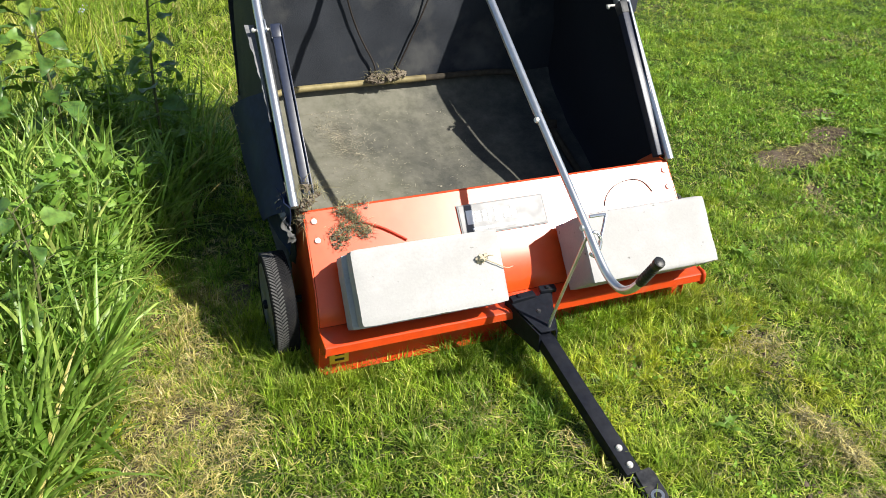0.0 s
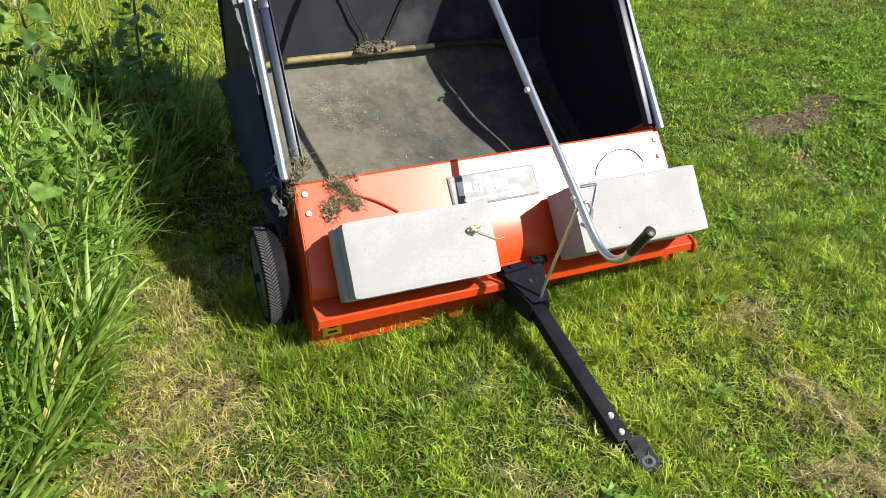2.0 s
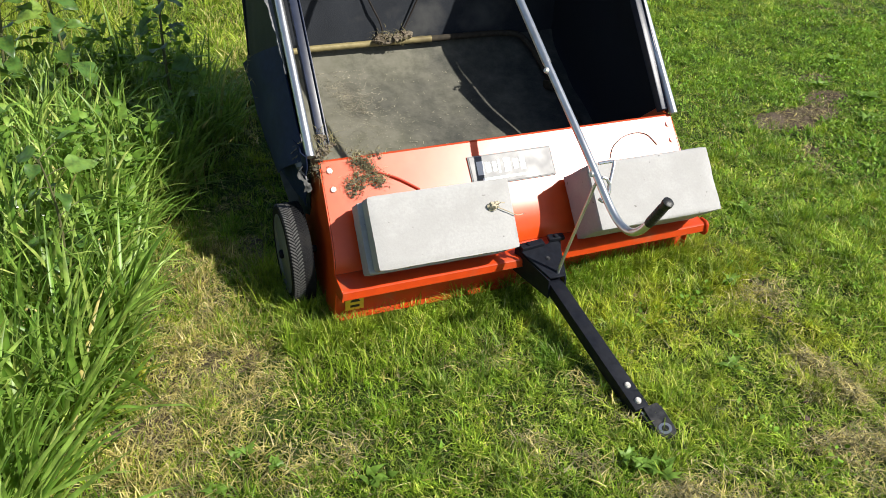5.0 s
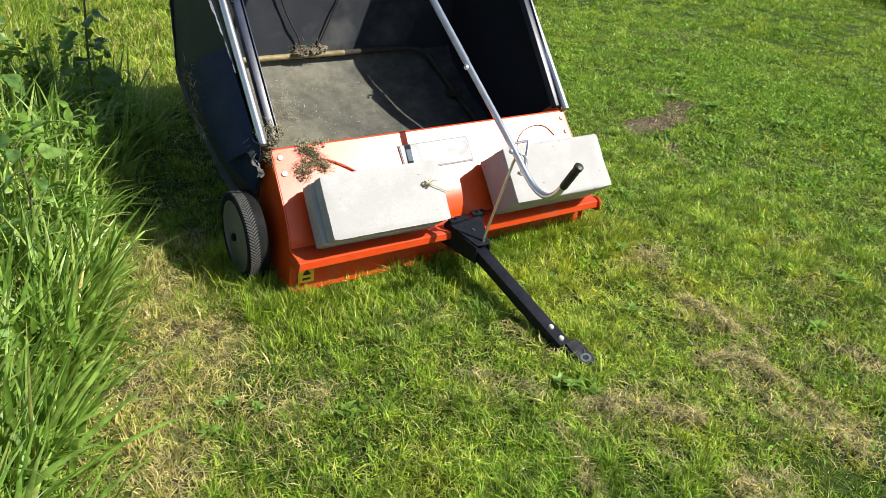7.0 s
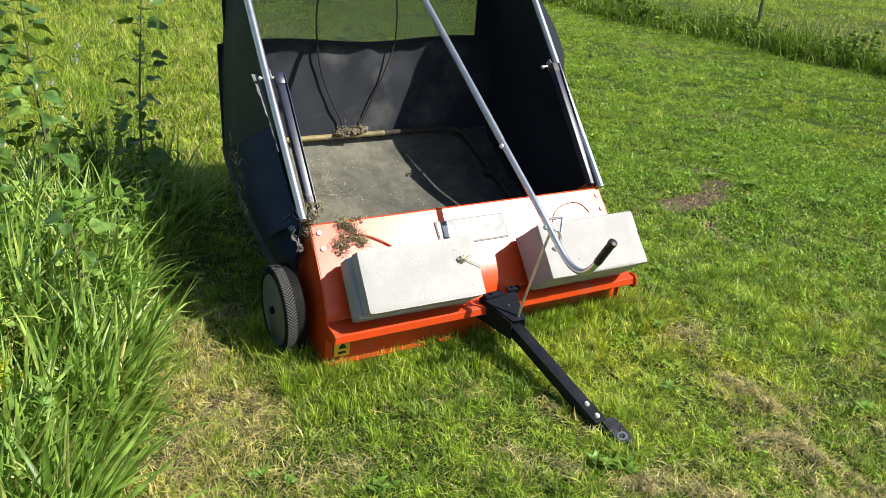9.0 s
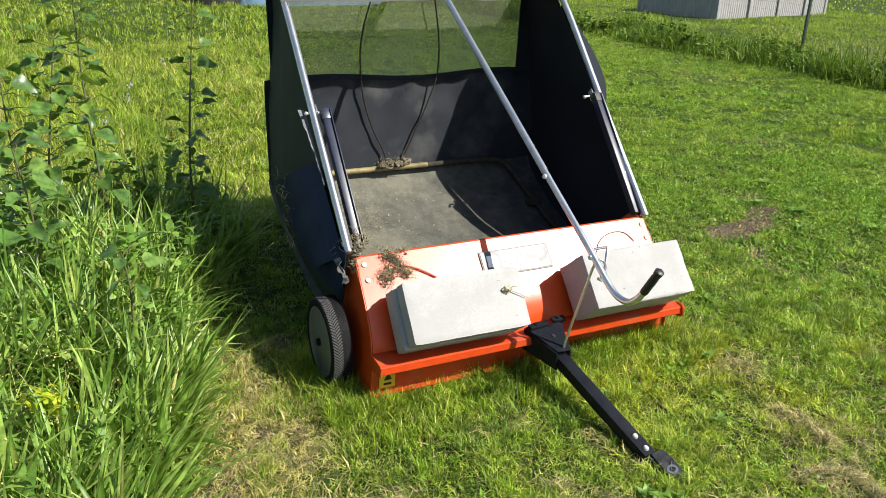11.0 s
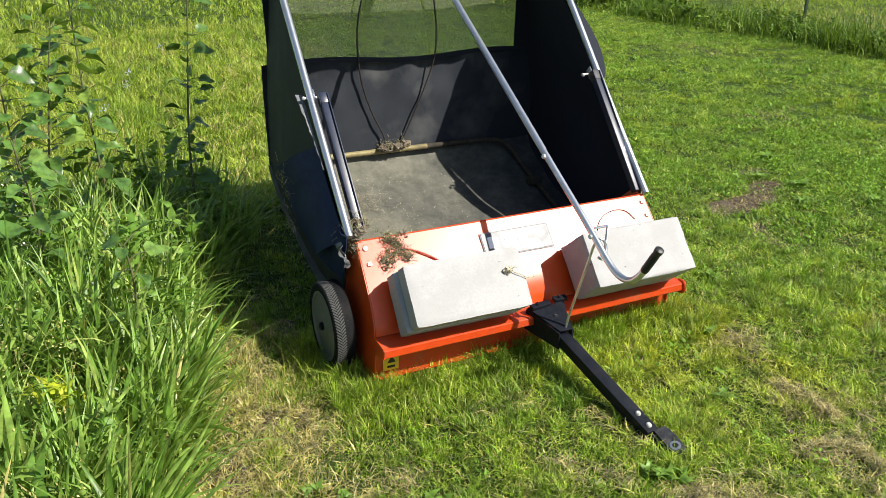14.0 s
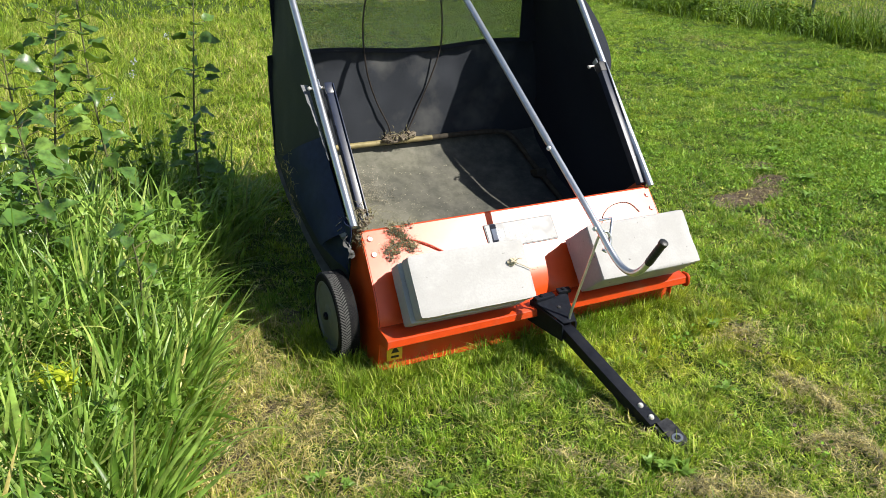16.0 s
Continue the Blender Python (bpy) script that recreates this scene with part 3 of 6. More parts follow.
def wheel_part(x, parent, out):
    """A tyred plastic wheel whose outer face looks along out (-1 or 1)."""
    c, r = Vector((x, 0.281, 0.163)), 0.152 * 0.945
    hub = new("wheel")
    hub.parent = parent
    hub.location = c
    prof = [(px, pr * 0.945) for px, pr in ((-0.030, 0.118), (-0.034, 0.132), (-0.032, 0.143), (-0.022, 0.149), (0.0, 0.150), (0.022, 0.149), (0.032, 0.143), (0.034, 0.132), (0.030, 0.118))]
    b = bmesh.new()
    n = 48
    rings = [[b.verts.new((px, pr * math.cos(2 * math.pi * k / n), pr * math.sin(2 * math.pi * k / n))) for px, pr in prof] for k in range(n)]
    m = len(prof)
    for k in range(n):
        for i in range(m):
            b.faces.new((rings[k][i], rings[k][(i + 1) % m], rings[(k + 1) % n][(i + 1) % m], rings[(k + 1) % n][i]))
    tyre = part("tyre", b, RUBBER, hub, "black rubber tyre with a dusty chevron tread")
    # Outer ribs are coloured as sunlit, inner ribs as shaded.
    for offs, material, length, label in (((-0.0215, -0.0065), LIT_TREAD, 0.0185, "dusty outer tread ribs, coloured paler for sunlight"), ((0.0085, 0.0235), RUBBER, 0.0185, "inner tread ribs coloured black for shade")):
        b = bmesh.new()
        for k in range(92):
            for i, off in enumerate(offs):
                a = 2 * math.pi * (k + 0.5 * i) / 92
                mm = Matrix.Rotation(a, 4, "X") @ pose(-out * off, 0, r - 0.0030, 0, 0, out * (50 if i else -50))
                box((0.0038, length, 0.004), mm, 0, b, 1)
        part("tread", b, material, tyre, label)
    b = bmesh.new()
    prof = [(0.026, 0.116), (0.032, 0.114), (0.031, 0.108), (0.024, 0.102), (0.021, 0.055), (0.026, 0.040), (0.028, 0.032), (0.031, 0.022), (0.031, 0.011), (0.020, 0.010)]
    rings = [[b.verts.new((out * px, pr * math.cos(2 * math.pi * k / n), pr * math.sin(2 * math.pi * k / n))) for px, pr in prof] for k in range(n)]
    for k in range(n):
        for i in range(len(prof) - 1):
            b.faces.new((rings[k][i], rings[k][i + 1], rings[(k + 1) % n][i + 1], rings[(k + 1) % n][i]))
    b.faces.new([q[0] for q in rings])
    for k in range(5):
        box((0.006, 0.012, 0.045), Matrix.Rotation(2 * math.pi * k / 5, 4, "X") @ pose(out * 0.022, 0, 0.080), 0.002, b, 1)
    part("rim", b, RIM, hub, "grey plastic rim")
    part("axle_cap", disc(0.013, 0.02, pose(out * 0.032, 0, 0, 0, 90, 0), 16, 0.003), BLACK_PAINT, hub)
    return hub


def cloth_wave(p, amp):
    p = Vector(p)
    return amp * noise.noise(p * 4.0) + amp * 0.5 * noise.noise(p * 10 + Vector((3, 1, 7)))


FLOOR = [(0.430, 0.150), (0.600, 0.190), (0.700, 0.213), (0.800, 0.243), (0.900, 0.274), (0.980, 0.306), (1.080, 0.350), (1.165, 0.400), (1.192, 0.436)]


def side_cloth(sign):
    def fn(u, v):
        if v < 0.18:
            f = Vector((0.43 - 0.145 * v / 0.18, 0.150 + (0.478 - 0.150) * v / 0.18))
        else:
            k = (v - 0.18) / 0.82
            f = Vector((0.285 + 0.655 * k, 0.478 + 0.685 * k))
        r = Vector(((1.195 if sign < 0 else 1.215) + (0.030 if sign < 0 else 0.045) * v, 0.40 + 0.805 * v))
        p = f.lerp(r, u)
        low = along(FLOOR, u)
        p.y = p.y if v > 0.18 else low[1] - 0.02 + (p.y - low[1] + 0.02) * (v / 0.18)
        round_under = -0.8 * (1 - v / 0.14) ** 2 if v < 0.14 else 0.0
        swell = 0.062 * math.sin(math.pi * (0.12 + 0.66 * u)) * (round_under + math.sin(math.pi * min(1.0, 0.30 + 0.72 * v)) ** 1.3)
        x = (0.552 - 0.034 * u * v if sign < 0 else 0.572) + 0.012 * u * (1 - v) + swell * (0.46 if sign < 0 else 1.0) + cloth_wave((p.x, p.y, sign * 3.0), 0.016 * min(1, 4 * u) * (1 - 0.5 * u))
        if sign > 0:
            x += 0.03 * u
        return (sign * x, p.x, p.y)
    return sheet(fn, 26, 26, 0.003)


def build_hopper(root):
    hop = new("hopper")
    hop.parent = root
    tagged(hop, "black cloth grass hopper on galvanised tubes")

    def floor_fn(u, v):
        y, z = along(FLOOR, v)
        return (-0.585 + (1.165 + 0.085 * v) * u, y, z - 0.012 * math.sin(math.pi * u) + cloth_wave((u * 1.1, y, 2.0), 0.006))
    part("hopper_floor", sheet(floor_fn, 24, 26, 0.004), FLOOR_CLOTH, hop, "dusty olive-grey hopper floor, coloured darker to the right for shade")
    part("side_cloth", side_cloth(-1), CLOTH_OLIVE, hop, "olive-black side cloth")
    part("side_cloth", side_cloth(1), CLOTH, hop)

    def rear_fn(u, v):
        z = 0.420 + 0.416 * v
        x = -0.580 + 1.240 * u
        return (x, 1.196 + 0.010 * v + cloth_wave((x, 5.0, z), 0.022) * (0.3 + v) + 0.004 * math.sin(38 * x + 3 * math.sin(5 * z)) * (0.4 + 0.6 * v), z + 0.010 * math.sin(9 * u) * v)
    part("rear_cloth", sheet(rear_fn, 60, 18, 0.003), CLOTH_DUSTY, hop, "dusty black rear cloth")

    def net_fn(u, v):
        z = 0.834 + 0.365 * v
        x = -0.520 + (1.075 + 0.035 * v) * u
        return (x, 1.198 + 0.04 * v + 0.012 * math.sin(math.pi * u), z + 0.010 * math.sin(9 * u) * (1 - v))
    part("net_window", sheet(net_fn, 16, 8, 0.0015), NET, hop, "see-through olive net window")
    for s in (-1, 1):
        def strip_fn(u, v, s=s):
            z = 0.830 + 0.37 * v
            a = 0.515 if s < 0 else 0.548 + 0.034 * v
            return (s * (a + ((0.552 if s < 0 else 0.650) - a) * u), 1.196 + 0.042 * v, z)
        part("rear_corner_cloth", sheet(strip_fn, 4, 8, 0.003), CLOTH, hop)

    def seam_fn(u, v):
        return (-0.55 + 1.14 * u, 1.190 + 0.004 * v, 0.826 + 0.018 * v + 0.010 * math.sin(9 * u))
    part("net_seam", sheet(seam_fn, 20, 2, 0.004), CLOTH, hop)

    def canopy_fn(u, v):
        x = -0.572 + 1.178 * u
        if v < 0.18:
            k = v / 0.18
            y, z = 0.932 + 0.005 * k, 1.156 + 0.024 * k
        else:
            k = (v - 0.18) / 0.82
            y, z = 0.940 + 0.31 * k, 1.182 + 0.032 * k - 0.02 * math.sin(math.pi * k)
        return (x, y, z + 0.012 * (u - 0.5) + 0.002 * math.sin(15 * u) + 0.0012 * math.sin(34 * u + 1) + cloth_wave((x, y, z), 0.004))
    part("top_cloth", sheet(lambda u, v: canopy_fn(u, 0.62 * v), 34, 14, 0.003), CLOTH_TOP, hop, "sun-bleached grey cloth band along the top edge")
    part("top_net", sheet(lambda u, v: canopy_fn(u, 0.62 + 0.38 * v), 34, 8, 0.0015), NET, hop, "see-through olive net over the hopper")
    part("top_strip", sheet(lambda u, v: (-0.020 + 0.026 * u, 0.926 + 0.31 * v, 1.188 + 0.032 * v - 0.016 * math.sin(math.pi * v)), 2, 10, 0.003), CLOTH, hop, "black strip over the top cloth")

    for s in (-1, 1):
        a = Vector((s * 0.572, 0.246, 0.468 if s < 0 else 0.452))
        b = Vector((-0.556, 0.935, 1.140)) if s < 0 else Vector((0.580, 0.905, 1.154))
        part("frame_tube", tube(smooth_path([a, a.lerp(b, 0.5), b, (b.x, 1.01, 1.178), (b.x, 1.20, 1.19)], 5), 0.0125, 14), ZINC, hop, "galvanised tube")
        ax = -0.530 if s < 0 else 0.552
        arm = [Vector((ax, 0.272, 0.470 if s < 0 else 0.456)), Vector((ax, 0.592, 0.838))]
        d = (arm[1] - arm[0])
        z = d.normalized()
        m = Matrix((Vector((1, 0, 0)), z.cross(Vector((1, 0, 0))), z)).transposed().to_4x4()
        m.translation = (arm[0] + arm[1]) / 2
        body = box((0.024, 0.030, d.length), m @ pose(0, 0.006 if m[1][1] > 0 else -0.006, 0), 0.003)
        channel = part("lift_arm", body, BLACK_ARM, hop, "black steel channel arm")
        part("arm_lip", box((0.004, 0.036, d.length * 0.99), m @ pose(0.0145, 0.003, 0), 0.001), BLACK_ARM, channel)
        part("arm_cap", box((0.028, 0.034, 0.040), m @ pose(0, 0.006 if m[1][1] > 0 else -0.006, d.length / 2 - 0.016), 0.004), SCUFFED if s > 0 else BLACK_ARM, channel, "scuffed steel cap of the arm" if s > 0 else "")
        part("pivot_pin", tube([(s * 0.514, 0.618, 0.824), (s * 0.584, 0.618, 0.824)], 0.004, 10), BOLT, hop)
        part("pivot_bracket", box((0.004, 0.030, 0.040), pose(s * 0.552, 0.618, 0.828, -44, 0, 0), 0.002), ZINC, hop)
        bolt((s * 0.512, 0.606, 0.824), (-s, 0, 0), 0.008, hop)
        bolt((s * 0.586, 0.618, 0.824), (s, 0, 0), 0.008, hop)

        def hem_fn(u, v, s=s):
            rag = noise.noise(Vector((u * 11, s, 0)))
            if s < 0:
                p = Vector((-0.582, 0.440, 0.622)).lerp(Vector((-0.576, 0.665, 0.818)), u)
                wide = 0.004 + 0.022 * u ** 1.5 + 0.007 * rag
                return p + Vector((-wide * v - 0.002, -0.004 * v - 0.008, 0.003 * v + 0.003 * rag + 0.009))
            p = Vector((0.588, 0.275, 0.470)).lerp(Vector((0.592, 0.930, 1.145)), u)
            return p + Vector((0.012, 0.02, -0.02)) * math.sin(math.pi * v) + Vector((0, 0.70, -0.70)) * (0.030 + 0.010 * rag) * v
        part("cloth_hem", sheet(hem_fn, 24, 4, 0.003), HEM if s < 0 else CLOTH, hop)

    def fold_fn(u, v):
        p = Vector((0.592, 0.60, 0.80)).lerp(Vector((0.590, 0.93, 1.15)), u)
        w = 0.13 * math.sin(math.pi * u) ** 0.7 * (1.25 - 0.6 * u)
        return p + Vector((0.085 * v, 0.02 * v, 0)) * math.sin(math.pi * u) + Vector((0, -0.35, -0.55)) * w * v
    part("cloth_fold", sheet(fold_fn, 16, 5, 0.003), CLOTH, hop)

    rail = [(-0.52, 0.45, 0.170), (-0.52, 0.75, 0.243), (-0.525, 1.00, 0.332), (-0.50, 1.12, 0.415), (-0.43, 1.160, 0.445), (-0.2, 1.165, 0.449), (0.11, 1.165, 0.448), (0.43, 1.160, 0.445),
            (0.50, 1.115, 0.415), (0.530, 1.00, 0.332), (0.530, 0.72, 0.234), (0.525, 0.45, 0.170)]
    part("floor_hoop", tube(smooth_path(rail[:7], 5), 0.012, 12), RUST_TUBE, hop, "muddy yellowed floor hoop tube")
    # The right half takes the dark colour in place of shade.
    part("floor_hoop", tube(smooth_path(rail[6:], 5), 0.0118, 12), SHADE_TUBE, hop, "floor hoop tube coloured dark for the shade on the right")
    part("hoop_clamp", box((0.05, 0.06, 0.035), pose(0.524, 0.93, 0.305, -18, 0, 0), 0.006), SHADE_TUBE, hop)
    wires = ([(-0.080, 1.165, 0.465), (-0.088, 1.180, 0.520), (-0.137, 1.185, 0.624), (-0.177, 1.185, 0.756), (-0.188, 1.190, 0.916), (-0.172, 1.195, 1.030), (-0.134, 1.200, 1.145), (-0.126, 1.203, 1.170)],
             [(-0.018, 1.165, 0.465), (0.010, 1.180, 0.500), (0.100, 1.185, 0.680), (0.154, 1.185, 0.821), (0.165, 1.190, 0.930), (0.162, 1.195, 1.013), (0.143, 1.200, 1.149), (0.140, 1.203, 1.170)])
    for pts in wires:
        part("stay_rod", tube(smooth_path(pts, 5), 0.0035, 6), WIRE_DARK, hop)

    def flap_fn(u, v):
        a, b = Vector((-0.584, 0.258, 0.456)), Vector((-0.588, 0.498, 0.692))
        c, d = Vector((-0.634, 0.292, 0.362)), Vector((-0.652, 0.760, 0.560))
        p = a.lerp(b, u).lerp(c.lerp(d, u), v)
        p = p + Vector((0, 0.10 * v * (1 - u), -0.035 * v * math.sin(math.pi * u)))
        return p + Vector((-0.018 * math.sin(math.pi * v) + cloth_wave(p, 0.010) * min(1.0, 3 * v), 0, 0))
    part("side_flap", sheet(flap_fn, 16, 12, 0.004), VINYL, hop, "shiny navy-black vinyl side flap")
    for k in range(4):
        def rag_fn(u, v, k=k):
            a = Vector((-0.588 - 0.003 * k, 0.318 - 0.018 * k, 0.500 - 0.020 * k))
            b = a + Vector((-0.006 + 0.004 * k, -0.014 - 0.006 * k, -0.050 - 0.006 * k))
            w = (0.030 - 0.018 * v) * (1 + 0.4 * math.sin(9 * v + 2 * k))
            turn = 2.0 * v + k
            p = a.lerp(b, v) + Vector((math.sin(turn), math.cos(turn), 0.2)) * w * (u - 0.5) + Vector((0.006, 0.004, 0.005)) * noise.noise(Vector((7 * u + k, 11 * v, 0.5)))
            return p + Vector((0.008 * math.sin(6 * v + k), 0.006 * math.sin(8 * v + 2 * k), 0))
        part("torn_shred", sheet(rag_fn, 4, 16, 0.0015), RAG if k % 2 else HEM, hop, "torn grey shred of cloth by the tube")
    part("flap_tail", sheet(lambda u, v: (-0.585 - 0.035 * u + cloth_wave((u, v, 3), 0.01), 0.235 + 0.20 * u + 0.05 * v, 0.475 - 0.17 * v + 0.03 * u), 8, 8, 0.003), VINYL, hop)
    return hop


def build_handle(root):
    h = new("dump_handle")
    h.parent = root
    tagged(h, "galvanised dumping pole with a hooked grip")
    part("upper_pole", tube([(0.0495, 0.145, 0.6975), (0.035, 0.930, 1.207), (0.030, 1.20, 1.382)], 0.0115, 14), ZINC, h)
    low = smooth_path([(0.049, 0.165, 0.710), (0.050, 0.118, 0.680), (0.060, -0.060, 0.556), (0.066, -0.140, 0.496), (0.071, -0.205, 0.446), (0.075, -0.250, 0.423), (0.077, -0.295, 0.425), (0.080, -0.330, 0.452), (0.084, -0.352, 0.488)], 6)
    part("lower_pole", tube(low, 0.0102, 14), ZINC, h)
    g0, g1 = Vector((0.083, -0.345, 0.474)), Vector((0.090, -0.391, 0.557))
    grip = part("grip", tube([g0, g0.lerp(g1, 0.06), g0.lerp(g1, 0.80), g0.lerp(g1, 0.86), g0.lerp(g1, 0.97), g1], [0.0108, 0.0118, 0.0112, 0.0132, 0.0132, 0.009], 16), GRIP, h, "black ribbed rubber grip")
    for k in range(6):
        p, d = g0.lerp(g1, 0.14 + 0.11 * k), (g1 - g0).normalized() * 0.0022
        part("rib", tube([p - d, p + d], 0.0123, 14), GRIP, grip)
    bolt((0.037, 0.124, 0.686), (-1, -0.3, 0.3), 0.009, h)
    bolt((0.054, -0.128, 0.503), (-1, -0.4, 0.3), 0.009, h)
    rod = [(0.018, -0.088, 0.178), (0.026, -0.094, 0.235), (0.055, -0.130, 0.430), (0.060, -0.140, 0.474), (0.068, -0.148, 0.496), (0.082, -0.152, 0.498), (0.092, -0.158, 0.478), (0.084, -0.168, 0.458), (0.070, -0.166, 0.452)]
    part("prop_rod", tube(smooth_path(rod, 5), 0.0042, 8), ZINC, h, "bent zinc prop rod")
    clip = [(0.066, -0.158, 0.446), (0.080, -0.164, 0.440), (0.100, -0.144, 0.466), (0.124, -0.116, 0.512), (0.124, -0.108, 0.518), (0.088, -0.100, 0.514)]
    part("latch_clip", tube(smooth_path(clip, 4), 0.0042, 8), ZINC, h, "bent zinc latch")
    return h


def build_drawbar(root):
    d = new("drawbar")
    d.parent = root
    tagged(d, "black steel drawbar with a hitch jaw")
    a, b = Vector((0.008, -0.050, 0.158)), Vector((0.037, -0.508, 0.046))
    ax = b - a
    m = facing((a + b) / 2, ax, (0, 0, 1))
    part("bar", box((0.042, 0.036, ax.length), m, 0.004), BLACK_PAINT, d)
    top = [(-0.058, 0.022), (-0.035, 0.030), (-0.012, 0.014), (0.036, 0.014), (0.064, 0.030), (0.082, 0.022), (0.048, -0.055), (0.034, -0.105), (-0.010, -0.105)]
    part("bracket_plate", plate(top, 0.006, pose(0, 0.0, 0.212, 17, 0, 0), 0.0015), BLACK_PAINT, d, "black triangular bracket plate")
    for s, x0, x1 in ((-1, -0.053, -0.010), (1, 0.076, 0.034)):
        pts = [Vector((x0, 0.026, 0.2155)), Vector((x1, -0.103, 0.1775)), Vector((x1, -0.105, 0.122)), Vector((x0, 0.034, 0.140))]
        g = bmesh.new()
        q = [g.verts.new(p) for p in pts] + [g.verts.new(p + Vector((0.005 * s, 0, 0))) for p in pts]
        for f in ((0, 1, 2, 3), (7, 6, 5, 4), (0, 4, 5, 1), (1, 5, 6, 2), (2, 6, 7, 3), (3, 7, 4, 0)):
            g.faces.new([q[k] for k in f])
        part("gusset", g, BLACK_PAINT, d)
    part("clevis", box((0.074, 0.022, 0.012), pose(-0.014, 0.012, 0.224, 12, 0, 6), 0.003), BLACK_PAINT, d)
    part("clevis", box((0.048, 0.022, 0.012), pose(0.066, 0.022, 0.228, 12, 0, -4), 0.003), BLACK_PAINT, d)
    for p in ((0.014, -0.036, 0.204), (-0.026, 0.010, 0.232), (0.064, 0.020, 0.236)):
        bolt(p, (0, -0.25, 1), 0.008, d, BLACK_PAINT if p[1] > 0 else SCUFFED)
    n = m.to_3x3() @ Vector((0, 1, 0))
    n = n if n.z > 0 else -n
    for f in (0.855, 0.955):
        bolt(a + ax * f + n * 0.0205, n, 0.0095, d)
    jaw = [(-0.020, 0.046), (0.017, 0.046), (0.022, 0.030), (0.022, -0.030), (0.019, -0.043), (0.009, -0.051), (-0.008, -0.051), (-0.018, -0.043), (-0.022, -0.030)]
    for k, z in enumerate((0.056, 0.030)):
        hit = part("hitch_plate", plate(jaw, 0.007, pose(0.058, -0.556, z, 9, -14 if k == 0 else -4, -4), 0.0015), SCUFFED, d, "scuffed grey-black hitch plate")
        if k == 0:
            ring = bmesh.new()
            for q in range(20):
                t0, t1 = 2 * math.pi * q / 20, 2 * math.pi * (q + 1) / 20
                quad = [(0.0085 * math.cos(t0), 0.0085 * math.sin(t0)), (0.0155 * math.cos(t0), 0.0155 * math.sin(t0)), (0.0155 * math.cos(t1), 0.0155 * math.sin(t1)), (0.0085 * math.cos(t1), 0.0085 * math.sin(t1))]
                ring.faces.new([ring.verts.new((x, y, 0)) for x, y in quad])
            bmesh.ops.remove_doubles(ring, verts=ring.verts, dist=1e-5)
            bmesh.ops.transform(ring, matrix=pose(0.0555, -0.582, 0.0560, 9, -14, -4), verts=ring.verts)
            part("worn_ring", ring, ZINC, hit, "worn bright ring round the pin hole")
            part("pin_hole", disc(0.0085, 0.002, pose(0.0555, -0.582, 0.0552, 9, -14, -4), 16), STICKER_INK, hit)
    part("hitch_web", box((0.005, 0.070, 0.036), pose(0.031, -0.540, 0.034, 9, 0, 4), 0.0015), BLACK_PAINT, d)
    bolt((0.036, -0.518, 0.048), (0.2, -0.9, 0.4), 0.007, d)
    return d


